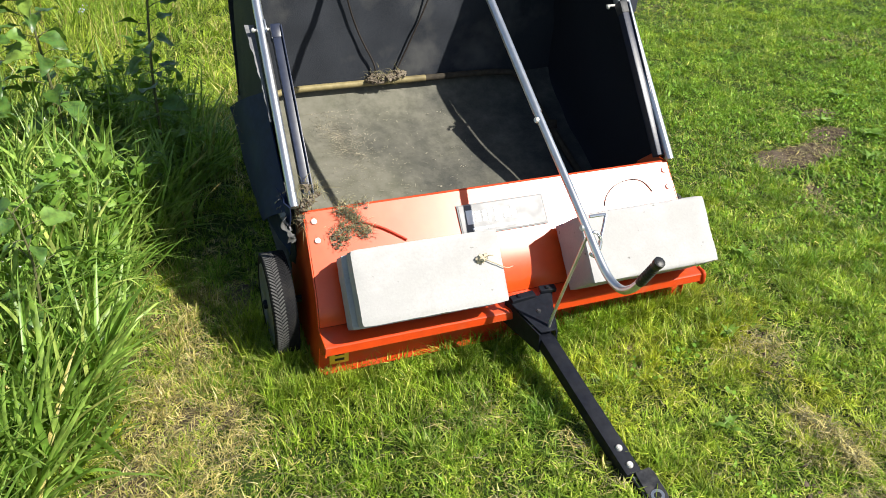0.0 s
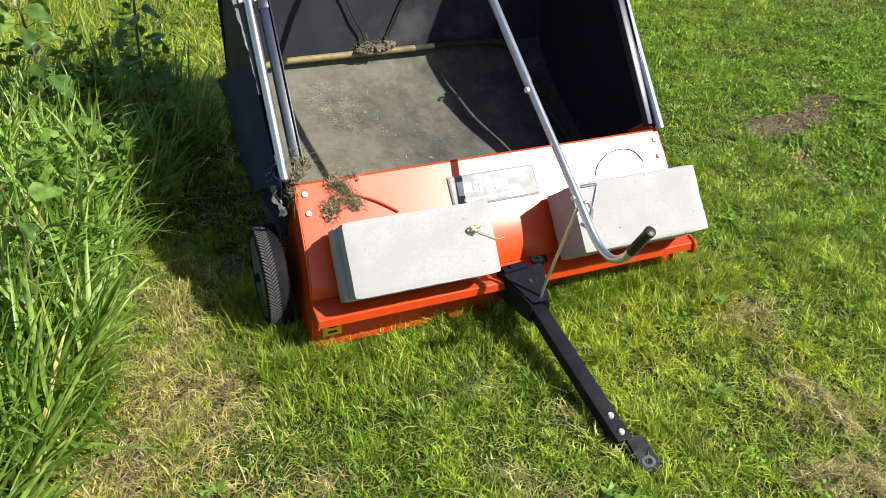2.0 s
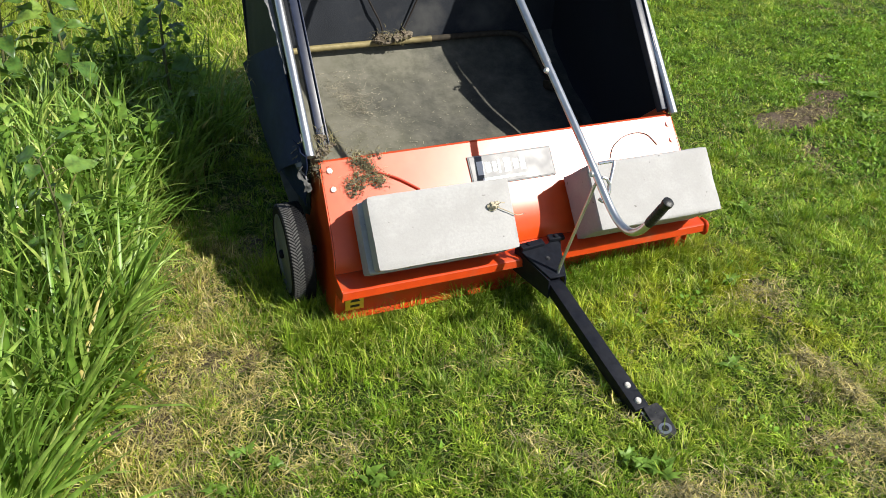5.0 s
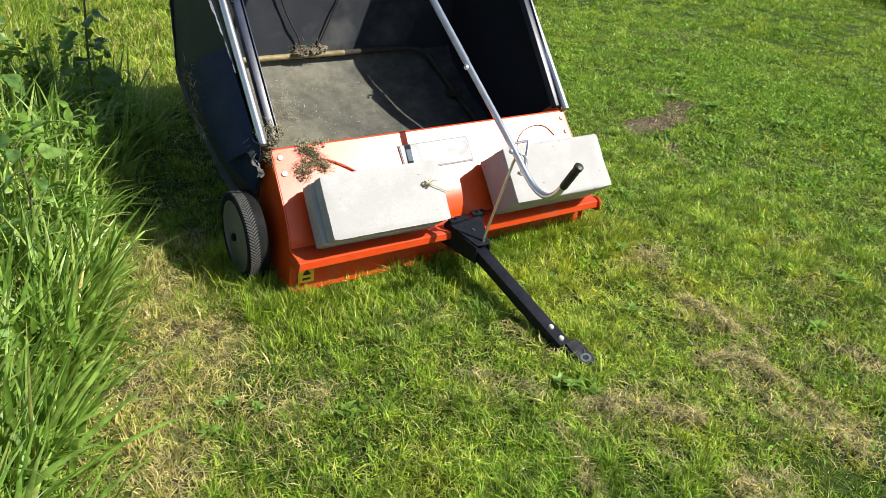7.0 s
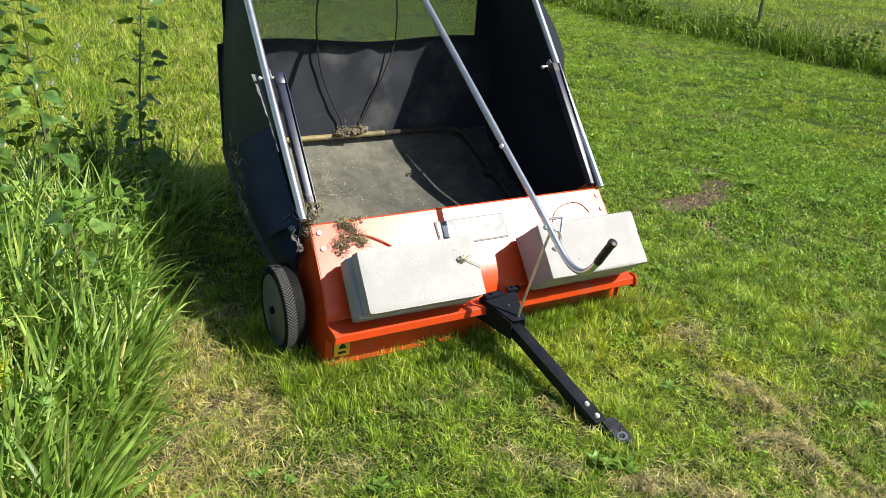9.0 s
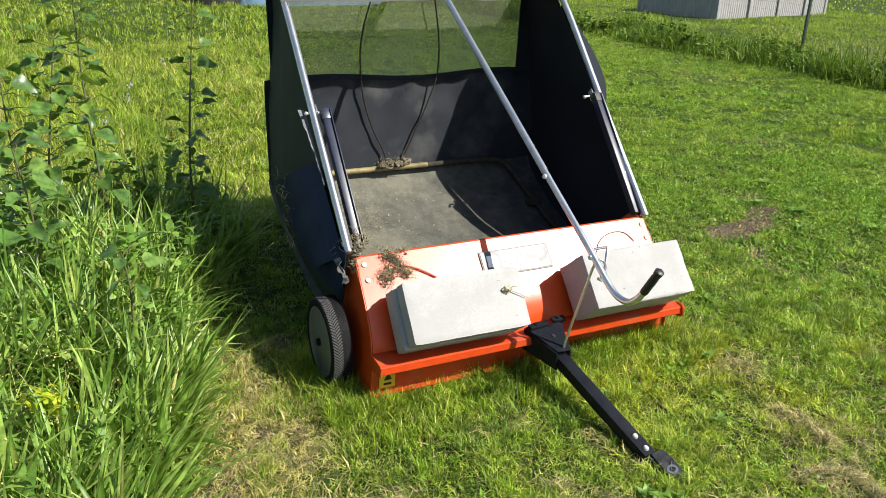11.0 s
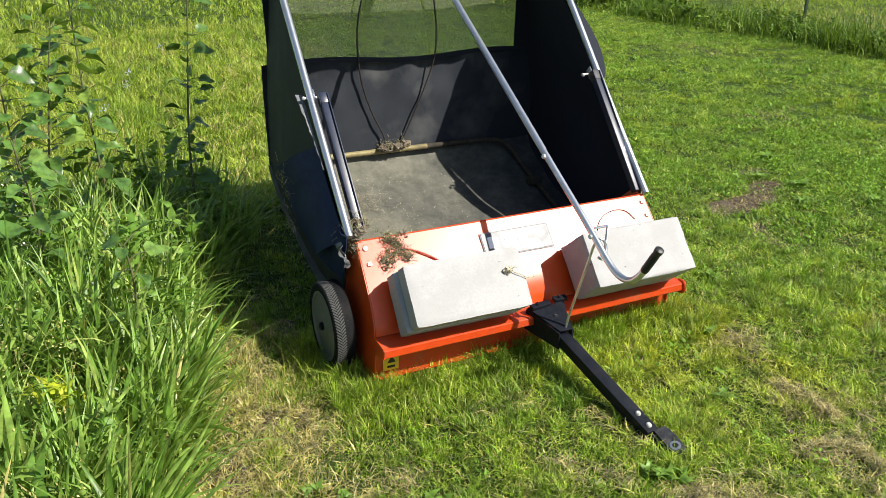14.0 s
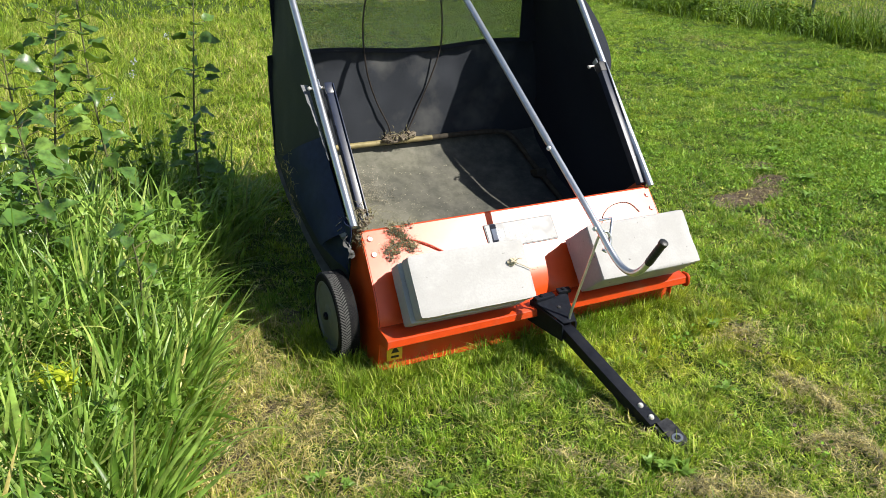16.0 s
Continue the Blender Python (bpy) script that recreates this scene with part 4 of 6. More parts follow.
def build_sweeper():
    root = group_root("lawn_sweeper", (0, 0, 0), "orange towed lawn sweeper with black cloth hopper on the lawn", "lawn sweeper")
    sheet_steel = folded(HOOD, LEFT, RIGHT, -0.003)
    for v in sheet_steel.verts:
        v.co.x -= 0.055 * (0.445 - v.co.z) if v.co.x < 0 else 0.0
    hood = part("hood", sheet_steel, ORANGE, root, "glossy orange steel hood spattered with dried mud")
    lip = folded(LIP, LEFT - 0.003, 0.570, -0.003)
    for v in lip.verts:
        v.co.x -= 0.055 * (0.445 - v.co.z) if v.co.x < 0 else 0.0
    part("front_lip", lip, ORANGE_SHADE, root, "folded orange front lip and skirt")
    end = [(0.028, 0.202), (-0.002, 0.203), (-0.012, 0.194), (-0.013, 0.168), (-0.004, 0.154), (0.020, 0.150), (0.030, 0.158)]
    part("lip_end", plate(end, 0.010, Matrix(((0, 0, 1, 0.574), (1, 0, 0, 0), (0, 1, 0, 0), (0, 0, 0, 1))), 0.003), ORANGE_DULL, root, "dull orange rolled end of the lip")
    part("hood_rim", tube([(LEFT, 0.2585, 0.442), (RIGHT, 0.2585, 0.442)], 0.0052, 8), ORANGE_DULL, root)
    part("skirt_flange", box((1.12, 0.018, 0.003), pose(0.003, 0.066, 0.062, 10, 0, 0), 0.001), ORANGE_SHADE, root)
    for s in (-1, 1):
        part("side_plate", side_plate(LEFT - 0.003 if s < 0 else RIGHT + 0.003), ORANGE, root)
        for k in (0.028, 0.080):
            bolt(on_hood(-0.526 if s < 0 else 0.548, k, 0.003), HOOD_OUT, 0.0095, hood)
        part("axle", tube([(s * 0.535, 0.281, 0.163), (s * 0.605, 0.281, 0.163)], 0.01, 10), BLACK_PAINT, root)
        wheel_part(s * 0.630, root, s)
    part("rear_shell", folded([(0.38, 0.07), (0.42, 0.10), (0.425, 0.13), (0.425, 0.145)], -HALF + 0.004, HALF - 0.004, 0.003), ORANGE_SHADE, root)
    part("brush", tube([(-0.52, 0.25, 0.175), (0.52, 0.25, 0.175)], 0.125, 20), GRIP, root)
    # maker's plate, its lettering as plain bars
    label = part("name_plate", box((0.262, 0.088, 0.0015), hood_pose(-0.002, 0.088, 0.0035), 0.0004, None, 1), LABEL_SILVER, hood, "black name plate with a silver border")
    part("plate_face", box((0.254, 0.080, 0.001), hood_pose(-0.002, 0.088, 0.0052), 0), LABEL_BLACK, label)
    for x, w, h in ((-0.096, 0.020, 0.040), (-0.072, 0.015, 0.030), (-0.052, 0.012, 0.030), (-0.038, 0.007, 0.040), (-0.012, 0.020, 0.040), (0.014, 0.016, 0.030), (0.036, 0.016, 0.040)):
        part("letter_bar", box((w, h, 0.0008), hood_pose(x - 0.005, 0.082, 0.0062, -2) @ Matrix.Shear("XY", 4, (0.12, 0)), 0), LABEL_WHITE, label)
    part("small_print_bar", box((0.17, 0.007, 0.0008), hood_pose(-0.015, 0.116, 0.0062), 0), LABEL_WHITE, label)
    decal = part("warning_sticker", box((0.052, 0.0012, 0.056), pose(-0.512, 0.0735, 0.104, 4, 0, 0), 0.0003, None, 1), YELLOW, root, "yellow warning sticker")
    tri = [(-0.014, -0.010), (0.014, -0.010), (0.0, 0.015)]
    part("warning_triangle", plate(tri, 0.001, pose(-0.510, 0.0720, 0.113, 94, 0, 0), 0), STICKER_INK, decal)
    part("print_bar", box((0.026, 0.0012, 0.008), pose(-0.511, 0.0738, 0.089, 4, 0, 0), 0), STICKER_INK, decal)
    build_hopper(root)
    build_handle(root)
    build_drawbar(root)
    arc = [on_hood(0.318, 0.110, 0.0018), on_hood(0.338, 0.076, 0.0018), on_hood(0.378, 0.050, 0.0018), on_hood(0.428, 0.042, 0.0018), on_hood(0.466, 0.054, 0.0018), on_hood(0.490, 0.088, 0.0018)]
    part("thin_dark_arc", tube(smooth_path(arc, 6), 0.0012, 6), WIRE_DARK, hood, "thin dark arc on the hood")
    arc = [on_hood(-0.400, 0.050, 0.004), on_hood(-0.370, 0.062, 0.006), on_hood(-0.335, 0.082, 0.006), on_hood(-0.290, 0.115, 0.005)]
    part("thin_red_line", tube(smooth_path(arc, 6), 0.0026, 6), LINE_RED, hood)
    return root


build_sweeper()

# ---- concrete ballast ----


def leaning(corner, tilt, yaw, roll):
    """The pose of a slab's face: x along it, y up it, z out of it, from its lower corner."""
    m = Matrix.Rotation(yaw, 4, "Z") @ Matrix(((1, 0, 0, 0), (0, math.sin(tilt), -math.cos(tilt), 0), (0, math.cos(tilt), math.sin(tilt), 0), (0, 0, 0, 1))) @ Matrix.Rotation(roll, 4, "Z")
    m.translation = corner
    return m


def slab(name, face, width, height, thick, label, seed, behind=0.0):
    """A concrete slab whose front lies in the given face, or so far behind it."""
    size = Vector((width, height, thick))
    b = bmesh.new()
    bmesh.ops.create_cube(b, size=1.0)
    bmesh.ops.subdivide_edges(b, edges=b.edges[:], cuts=19, use_grid_fill=True)
    for v in b.verts:
        on_edge = [abs(abs(c) - 0.5) < 1e-4 for c in v.co]
        off = Vector((v.co.x * size.x, v.co.y * size.y, v.co.z * size.z))
        chip = 0.0022 + 0.0025 * max(0.0, noise.noise(off * 22 + Vector((seed, 3, 1))))
        if sum(on_edge) > 1:
            off -= Vector([math.copysign(chip, c) if e else 0.0 for c, e in zip(v.co, on_edge)])
        out = Vector([math.copysign(1.0, c) if e else 0.0 for c, e in zip(v.co, on_edge)]).normalized()
        v.co = off + out * (0.0010 * noise.noise(off * 25 + Vector((seed, 0, 0))) + 0.0007 * noise.noise(off * 70 + Vector((0, seed, 0))))
    ob = thing(name, b, CONCRETE, label, "concrete block", "ballast blocks on the hood", smooth=40)
    ob.matrix_world = face @ Matrix.Translation((width / 2, height / 2, -behind - thick / 2))
    return ob


LEFT_FACE = leaning((-0.480, -0.0646, 0.2834), 0.644, 0.020, -0.022)
RIGHT_FACE = leaning((0.142, -0.0886, 0.2981), 0.698, 0.024, -0.0165)
slab("concrete_block", LEFT_FACE @ Matrix.Translation((-0.013, -0.003, 0)), 0.394, 0.190, 0.066, "rough grey concrete slab leaning on the orange hood", 1.0, 0.0585)
slab("concrete_block", LEFT_FACE, 0.391, 0.190, 0.058, "pale grey concrete slab lying on another slab", 5.0)
slab("concrete_block", RIGHT_FACE, 0.402, 0.189, 0.148, "thick pale grey concrete block leaning on the orange hood", 9.0)

knot_at = LEFT_FACE @ Vector((0.331, 0.117, 0.006))
tie = group_root("tied_twine", knot_at, "frayed twine knotted round the concrete slab", "twine")
b = lump((0, 0, 0), (0.012, 0.010, 0.011), 2.0, 0.6, 3)
part("knot", lump((0.012, 0.004, 0.004), (0.008, 0.008, 0.007), 3.0, 0.7, 2, b), KNOT, tie)
part("loose_end", tube(smooth_path([(0.008, 0, 0), (0.035, -0.010, -0.012), (0.066, -0.016, -0.028), (0.089, -0.010, -0.030)], 5), 0.0013, 6), TWINE, tie)
part("fuzz", tube([(0, 0, 0), (0.018, -0.008, 0.014), (0.030, -0.006, 0.010)], 0.0015, 5), TWINE, tie)

# ---- caked grass on the sweeper ----


def strands(points, rng, n, reach, length, width):
    """Wisps of dry grass sticking out of a clump."""
    idx = rng.integers(0, len(points), n)
    base = np.array(points)[idx] + rng.normal(0, reach, (n, 3))
    return blades(base, rng.uniform(0.3, 1, n) * length, np.full(n, width), rng.uniform(0.4, 2.2, n), rng, 3, 0.5)


def clump(name, places, size, seed, label, reach=0.008, wisps=160, length=0.045):
    rng = np.random.default_rng(seed)
    root = group_root(name, places[0], label, "grass clump", "caked grass clumps")
    b = None
    rel = []
    for k, p in enumerate(places):
        q = Vector(p) - Vector(places[0])
        rel.append(tuple(q))
        s = size * rng.uniform(0.6, 1.25)
        b = lump(q, (s, s * 0.75, s * 0.6), seed + k, 0.75, 2 if size < 0.01 else 3, b)
    part("mud", b, MUD, root)
    ob = new("tuft", raw_mesh("tuft", *strands(rel, rng, wisps, reach, length, 0.0018), GREY_STRAW))
    tagged(ob, "wisps of dry grass sticking out", kind="stuff")
    ob.parent = root
    return root


rng = np.random.default_rng(24)
n = 70
f = rng.uniform(0, 1, n)
base = np.stack([-0.668 + rng.normal(0, 0.006, n), 0.68 - 0.14 * f + rng.normal(0, 0.015, n), 0.62 - 0.25 * f], 1)
stuff("hanging_wisps", blades(base, rng.uniform(0.01, 0.045, n), np.full(n, 0.0016), rng.uniform(0.3, 2.5, n), rng, 4, 0.8), STRAW, "pale wisps of grass caught on the hopper side", "clippings")

rr = np.random.default_rng(4)
def smear(paths, seed):
    """Points of thin caked grass spread along the hood."""
    rng = np.random.default_rng(seed)
    pts = []
    for (x0, d0), (x1, d1), n, w in paths:
        for k in range(n):
            f = (k + 0.5) / n
            pts.append(tuple(on_hood(x0 + (x1 - x0) * f + rng.normal(0, w), d0 + (d1 - d0) * f + rng.normal(0, w), 0.003)))
    return pts


clump("grass_clump", smear((((-0.450, 0.000), (-0.415, 0.050), 60, 0.012), ((-0.440, 0.060), (-0.485, 0.085), 52, 0.012), ((-0.415, 0.055), (-0.385, 0.082), 36, 0.010), ((-0.410, -0.004), (-0.380, 0.002), 8, 0.005)), 5),
      0.0042, 11, "dried muddy grass clump stuck on the orange hood", 0.008, 1300, 0.017)
clump("grass_clump", [(-0.520, 0.270, 0.482), (-0.535, 0.265, 0.470), (-0.505, 0.285, 0.478), (-0.545, 0.262, 0.45), (-0.55, 0.255, 0.43), (-0.510, 0.30, 0.49), (-0.53, 0.29, 0.50), (-0.548, 0.25, 0.41)],
      0.015, 12, "dried grass clump packed behind the hood corner", 0.012, 200)
clump("grass_clump", [(x + 0.012, 1.162 + rr.normal(0, 0.008), 0.463 + rr.normal(0, 0.007)) for x in (-0.075, -0.10, -0.115, -0.05, -0.03, -0.01, 0.005, -0.09, -0.06, -0.08)],
      0.018, 13, "muddy grass clump hanging on the rear tube", 0.014, 160, 0.032)

rng = np.random.default_rng(21)
n = 4200
u = np.concatenate([rng.normal(-0.30, 0.048, 3000), rng.normal(-0.27, 0.09, 950), rng.uniform(-0.5, 0.2, 250)])
v = np.concatenate([rng.normal(0.95, 0.075, 3000), rng.normal(0.90, 0.11, 950), rng.uniform(0.6, 1.1, 250)])
v = np.clip(v, 0.45, 1.12)
fy, fz = np.array([p[0] for p in FLOOR]), np.array([p[1] for p in FLOOR])
base = np.stack([u, v, np.interp(v, fy, fz) - 0.006], 1)
stuff("dry_clippings", blades(base, rng.uniform(0.002, 0.005, n), rng.uniform(0.0010, 0.0020, n), rng.uniform(2.0, 5, n), rng, 2, 0.02), CHAFF, "dry grass clippings scattered over the hopper floor", "clippings")

# ---- raised bed, fence and covered heaps beyond the lawn ----


def build_bed():
    """A low box of weathered ribbed panels on the grass."""
    c = Vector((11.02, 10.82, 0))
    a, b = Vector((-0.52, 1.85, 0)), Vector((4.05, 0.80, 0))
    root = group_root("raised_bed", c, "low raised bed of weathered grey ribbed panels", "raised bed")
    for p, d in ((Vector(), a), (Vector(), b), (a, b), (b, a), (b * 0.52, a)):
        ang = math.degrees(math.atan2(d.y, d.x))
        n = int(d.length / 0.075)
        h = 0.62
        pts = []
        for i in range(n * 4 + 1):
            pts.append((d.length * i / (n * 4), 0.006 if i % 4 in (1, 2) else -0.006))
        w = sheet(lambda u, v: (pts[round(u * n * 4)][0], pts[round(u * n * 4)][1], -0.03 + (h + 0.03) * v), n * 4, 2, 0.006)
        bmesh.ops.transform(w, matrix=Matrix.Translation(p) @ pose(0, 0, 0, 0, 0, ang), verts=w.verts)
        pan = part("panel", w, PANEL, root, smooth=20)
        part("capping", box((d.length + 0.03, 0.035, 0.022), Matrix.Translation(p + d / 2) @ pose(0, 0, h + 0.004, 0, 0, ang), 0.003), PANEL, pan)
    for p in (Vector(), a, b, a + b, b * 0.26 - a * 0.012, b * 0.52 - a * 0.012, b * 0.78 - a * 0.012):
        part("corner_post", box((0.06, 0.06, 0.66), Matrix.Translation(p) @ pose(0, 0, 0.31), 0.004), PANEL, root)
    part("bed_soil", sheet(lambda u, v: tuple(a * (0.02 + 0.96 * u) + b * (0.02 + 0.96 * v) + Vector((0, 0, 0.22 + 0.04 * noise.noise(Vector((u * 6, v * 9, 0)))))), 16, 24, 0.01), SOIL, root)
    return root


build_bed()


def fence_x(y):
    return 7.55 - 0.02 * (y - 5.0)


def build_fence():
    root = group_root("wire_fence", (fence_x(4.2), 4.2, 0), "dark green posts with galvanised wire mesh along the lawn", "fence")
    o = Vector((fence_x(4.2), 4.2, 0))
    for y in (-1.5, 2.1, 5.62, 16.4):
        p = Vector((fence_x(y), y, 0)) - o
        b = box((0.038, 0.006, 1.45), Matrix.Translation(p) @ pose(0, 0, 0.62), 0.001)
        box((0.006, 0.036, 1.45), Matrix.Translation(p) @ pose(0, 0.018, 0.62), 0.001, b)
        for k in range(12):
            box((0.012, 0.008, 0.010), Matrix.Translation(p) @ pose(0, -0.006, 0.15 + k * 0.1), 0.001, b, 1)
        part("post", b, POST_GREEN, root, "dark green steel post")
    b = bmesh.new()
    ys = np.arange(-1.5, 16.4, 0.075)
    for y in ys:
        p = Vector((fence_x(y) - 0.02, y, 0)) - o
        r = 0.0007
        q = [b.verts.new(p + Vector((dx, dy, z))) for z in (0.03, 1.12) for dx, dy in ((-r, 0), (r * 0.5, r), (r * 0.5, -r))]
        for k in range(3):
            b.faces.new((q[k], q[(k + 1) % 3], q[3 + (k + 1) % 3], q[3 + k]))
    for k in range(12):
        z = 0.03 + k * 0.1
        tube([Vector((fence_x(y) - 0.021, y, z + 0.006 * math.sin(y * 2.1 + k))) - o for y in np.linspace(-1.5, 16.4, 30)], 0.0009, 4, b)
    part("wire_mesh", b, FENCE_WIRE, root, "thin galvanised wire mesh")
    return root


build_fence()


def heap(name, at, size, seed, material, label, turn=0):
    b = bmesh.new()
    bmesh.ops.create_icosphere(b, subdivisions=4, radius=1.0)
    for v in b.verts:
        c = v.co.copy()
        k = (abs(c.x) ** 4 + abs(c.y) ** 4 + abs(c.z) ** 4) ** -0.25
        c = c * (0.55 + 0.45 * k)
        c += c * (0.07 * noise.noise(c * 2.2 + Vector((seed, 0, 0))) + 0.03 * noise.noise(c * 6 + Vector((0, seed, 0))))
        v.co = Vector((c.x * size[0], c.y * size[1], max(-0.1, c.z * size[2])))
    ob = thing(name, b, material, label, "covered heap")
    ob.matrix_world = pose(*at, 0, 0, turn)
    return ob


heap("tarp_mound", (3.75, 15.2, 0.0), (1.7, 0.8, 1.0), 2.0, TARP_BLUE, "mound under a faded blue tarpaulin on the grass", 8)
heap("sheeting_mound", (1.95, 15.3, 0.0), (0.66, 0.6, 0.9), 7.0, TARP_BLACK, "dark mound under black sheeting in the grass", -6)

# ---- saplings ----


def leaf_mesh(name, length, width, fold, curl, seed):
    """An ovate leaf with a midrib fold and a wavy, toothed edge, along its own x."""
    b = bmesh.new()
    steps, cols = 11, (-1.0, -0.55, 0.0, 0.55, 1.0)
    rows = []
    for i in range(steps + 1):
        s = i / steps
        w = width / 2 * math.sin(math.pi * min(1, s ** 0.66)) ** 0.80 if 0 < i < steps else 0.0
        x = s * length
        z = -curl * s * s * length
        if w == 0:
            rows.append([b.verts.new((x, 0, z))])
            continue
        row = []
        for c in cols:
            edge = abs(c)
            jag = 1 + (0.09 * (i % 2) if edge == 1 else 0)
            ripple = 0.06 * length * edge ** 2 * math.sin(8.5 * s + seed + (1.3 if c > 0 else 0)) + 0.004 * edge * (1 if i % 2 else -1) * (edge < 1)
            row.append(b.verts.new((x - 0.05 * length * edge, c * w * jag, z + fold * w * edge + ripple)))
        rows.append(row)
    for p, q in zip(rows, rows[1:]):
        for k in range(len(cols) - 1):
            if len(p) == 1:
                b.faces.new((p[0], q[k + 1], q[k]))
            elif len(q) == 1:
                b.faces.new((p[k], p[k + 1], q[0]))
            else:
                b.faces.new((p[k], p[k + 1], q[k + 1], q[k]))
    return finish(name, b, SAPLING_LEAF, 0)


LEAVES = [leaf_mesh("leaf", 0.095, 0.064, 0.30, 0.18, 0.0), leaf_mesh("leaf", 0.090, 0.054, 0.50, 0.30, 2.0), leaf_mesh("leaf", 0.104, 0.076, 0.18, 0.08, 4.0)]
for me in LEAVES:
    me.polygons.foreach_set("use_smooth", [True] * len(me.polygons))


def sapling(at, height, seed, leaves, lean=(0.0, 0.0), low=0.3, scale=1.0):
    rng = random.Random(seed)
    root = group_root("sapling", (*at, 0), "young broadleaf sapling with soft green leaves in tall grass", "sapling", "saplings in the tall grass")
    pts = [(lean[0] * s * s + 0.015 * math.sin(5 * s + seed), lean[1] * s * s + 0.012 * math.cos(4 * s + seed), height * s) for s in (0, 0.2, 0.4, 0.6, 0.8, 1.0)]
    stem = smooth_path(pts, 4)
    part("stem", tube(stem, [0.007 - 0.0052 * k / (len(stem) - 1) for k in range(len(stem))], 7), BARK, root)
    for k in range(leaves):
        s = low + (1 - low) * (k + 0.5) / leaves
        p = stem[min(len(stem) - 1, int(s * len(stem)))]
        az = k * 137.5 + rng.uniform(-25, 25)
        stalk = rng.uniform(0.03, 0.07) * scale
        d = Vector((math.cos(radians(az)), math.sin(radians(az)), rng.uniform(0.1, 0.7))).normalized()
        tip = p + d * stalk
        part("leaf_stalk", tube([p, p + d * stalk * 0.5 + Vector((0, 0, 0.004)), tip], 0.0014, 4), BARK, root)
        ob = new("leaf", LEAVES[rng.randrange(3)])
        ob.parent = root
        size = scale * (1.05 - 0.35 * s) * rng.uniform(0.75, 1.2)
        ob.matrix_basis = Matrix.Translation(tip) @ pose(0, 0, 0, 0, 0, az + rng.uniform(-20, 20)) @ pose(0, 0, 0, rng.uniform(-42, 42), rng.uniform(-28, 34), 0) @ Matrix.Scale(size, 4)
    return root


sapling((-0.845, 1.43), 1.16, 3, 40, (0.045, 0.02), 0.22, 0.90)
sapling((-1.43, 1.46), 0.98, 5, 62, (0.14, 0.0), 0.18, 1.02)
sapling((-1.19, 1.50), 1.20, 8, 56, (-0.03, 0.05), 0.22, 1.05)
sapling((-1.50, 1.25), 0.90, 12, 60, (0.03, -0.02), 0.18, 1.05)
sapling((-1.215, 0.27), 0.54, 23, 17, (0.0, 0.01), 0.40, 0.88)
sapling((-1.44, 0.78), 0.74, 17, 22, (-0.02, 0.0), 0.35, 1.15)

# ---- grass and weeds ----
EDGE_Y = np.array([-6.0, -1.6, -0.45, -0.17, 0.30, 0.64, 0.95, 1.60, 2.24, 3.00, 5.0, 9.0, 14.0])
EDGE_X = np.array([-1.72, -1.61, -1.285, -1.175, -1.08, -0.98, -0.80, -0.62, -0.58, -0.50, 0.05, 1.45, 3.2])


def edge_x(y):
    """Where the mown lawn ends and the tall grass begins."""
    return np.interp(y, EDGE_Y, EDGE_X) + 0.05 * np.sin(5.3 * y) + 0.03 * np.sin(13.1 * y + 1)


DRY = [(-0.09, -0.72, 0.08), (0.10, -0.84, 0.12), (0.45, -0.72, 0.09), (0.525, -0.55, 0.07), (0.66, -0.66, 0.07), (0.69, -0.54, 0.06), (0.64, -0.28, 0.08), (0.68, -0.15, 0.06), (0.58, -1.05, 0.12), (0.85, -0.95, 0.09), (1.12, -0.53, 0.10), (1.31, -0.33, 0.10),
       (-0.02, -0.48, 0.06), (-0.16, -0.19, 0.06), (0.28, -0.10, 0.06), (0.61, 0.09, 0.06), (1.50, 0.51, 0.06), (-0.30, -0.60, 0.08), (-0.95, 0.05, 0.13), (-1.0, -0.25, 0.15), (-0.92, 0.35, 0.12), (-0.94, 0.53, 0.07), (-0.94, 0.68, 0.05), (-0.82, -0.12, 0.10), (-1.12, -0.5, 0.14), (-0.80, -0.40, 0.10),
       (2.6, 3.2, 0.3), (3.4, 2.2, 0.3), (5.2, 5.0, 0.4), (-0.34, 2.35, 0.16), (-0.28, 2.85, 0.20), (-0.45, 1.98, 0.10)]
BARE = [(1.74, 0.90, 0.15, 0.09), (1.90, 0.93, 0.15, 0.07), (2.10, 1.06, 0.13, 0.07), (1.62, 0.62, 0.04, 0.03), (2.26, 1.28, 0.08, 0.05)]


def dryness(x, y):
    """Where the lawn is worn to straw: ragged spots."""
    x, y = (x + 0.045 * np.sin(23 * y + 3 * np.sin(9 * x)) + 0.030 * np.sin(47 * x + 19 * y),
            y + 0.045 * np.sin(21 * x + 2 * np.sin(11 * y)) + 0.030 * np.sin(43 * y - 17 * x))
    d = np.zeros_like(x)
    for cx, cy, r in DRY:
        d = np.maximum(d, np.exp(-((x - cx) ** 2 + (y - cy) ** 2) / (r * r)))
    return d


def bareness(x, y):
    d = np.zeros_like(x)
    for cx, cy, a, b in BARE:
        d = np.maximum(d, np.exp(-(((x - cx) / a) ** 2 + ((y - cy) / b) ** 2) ** 1.5))
    return d


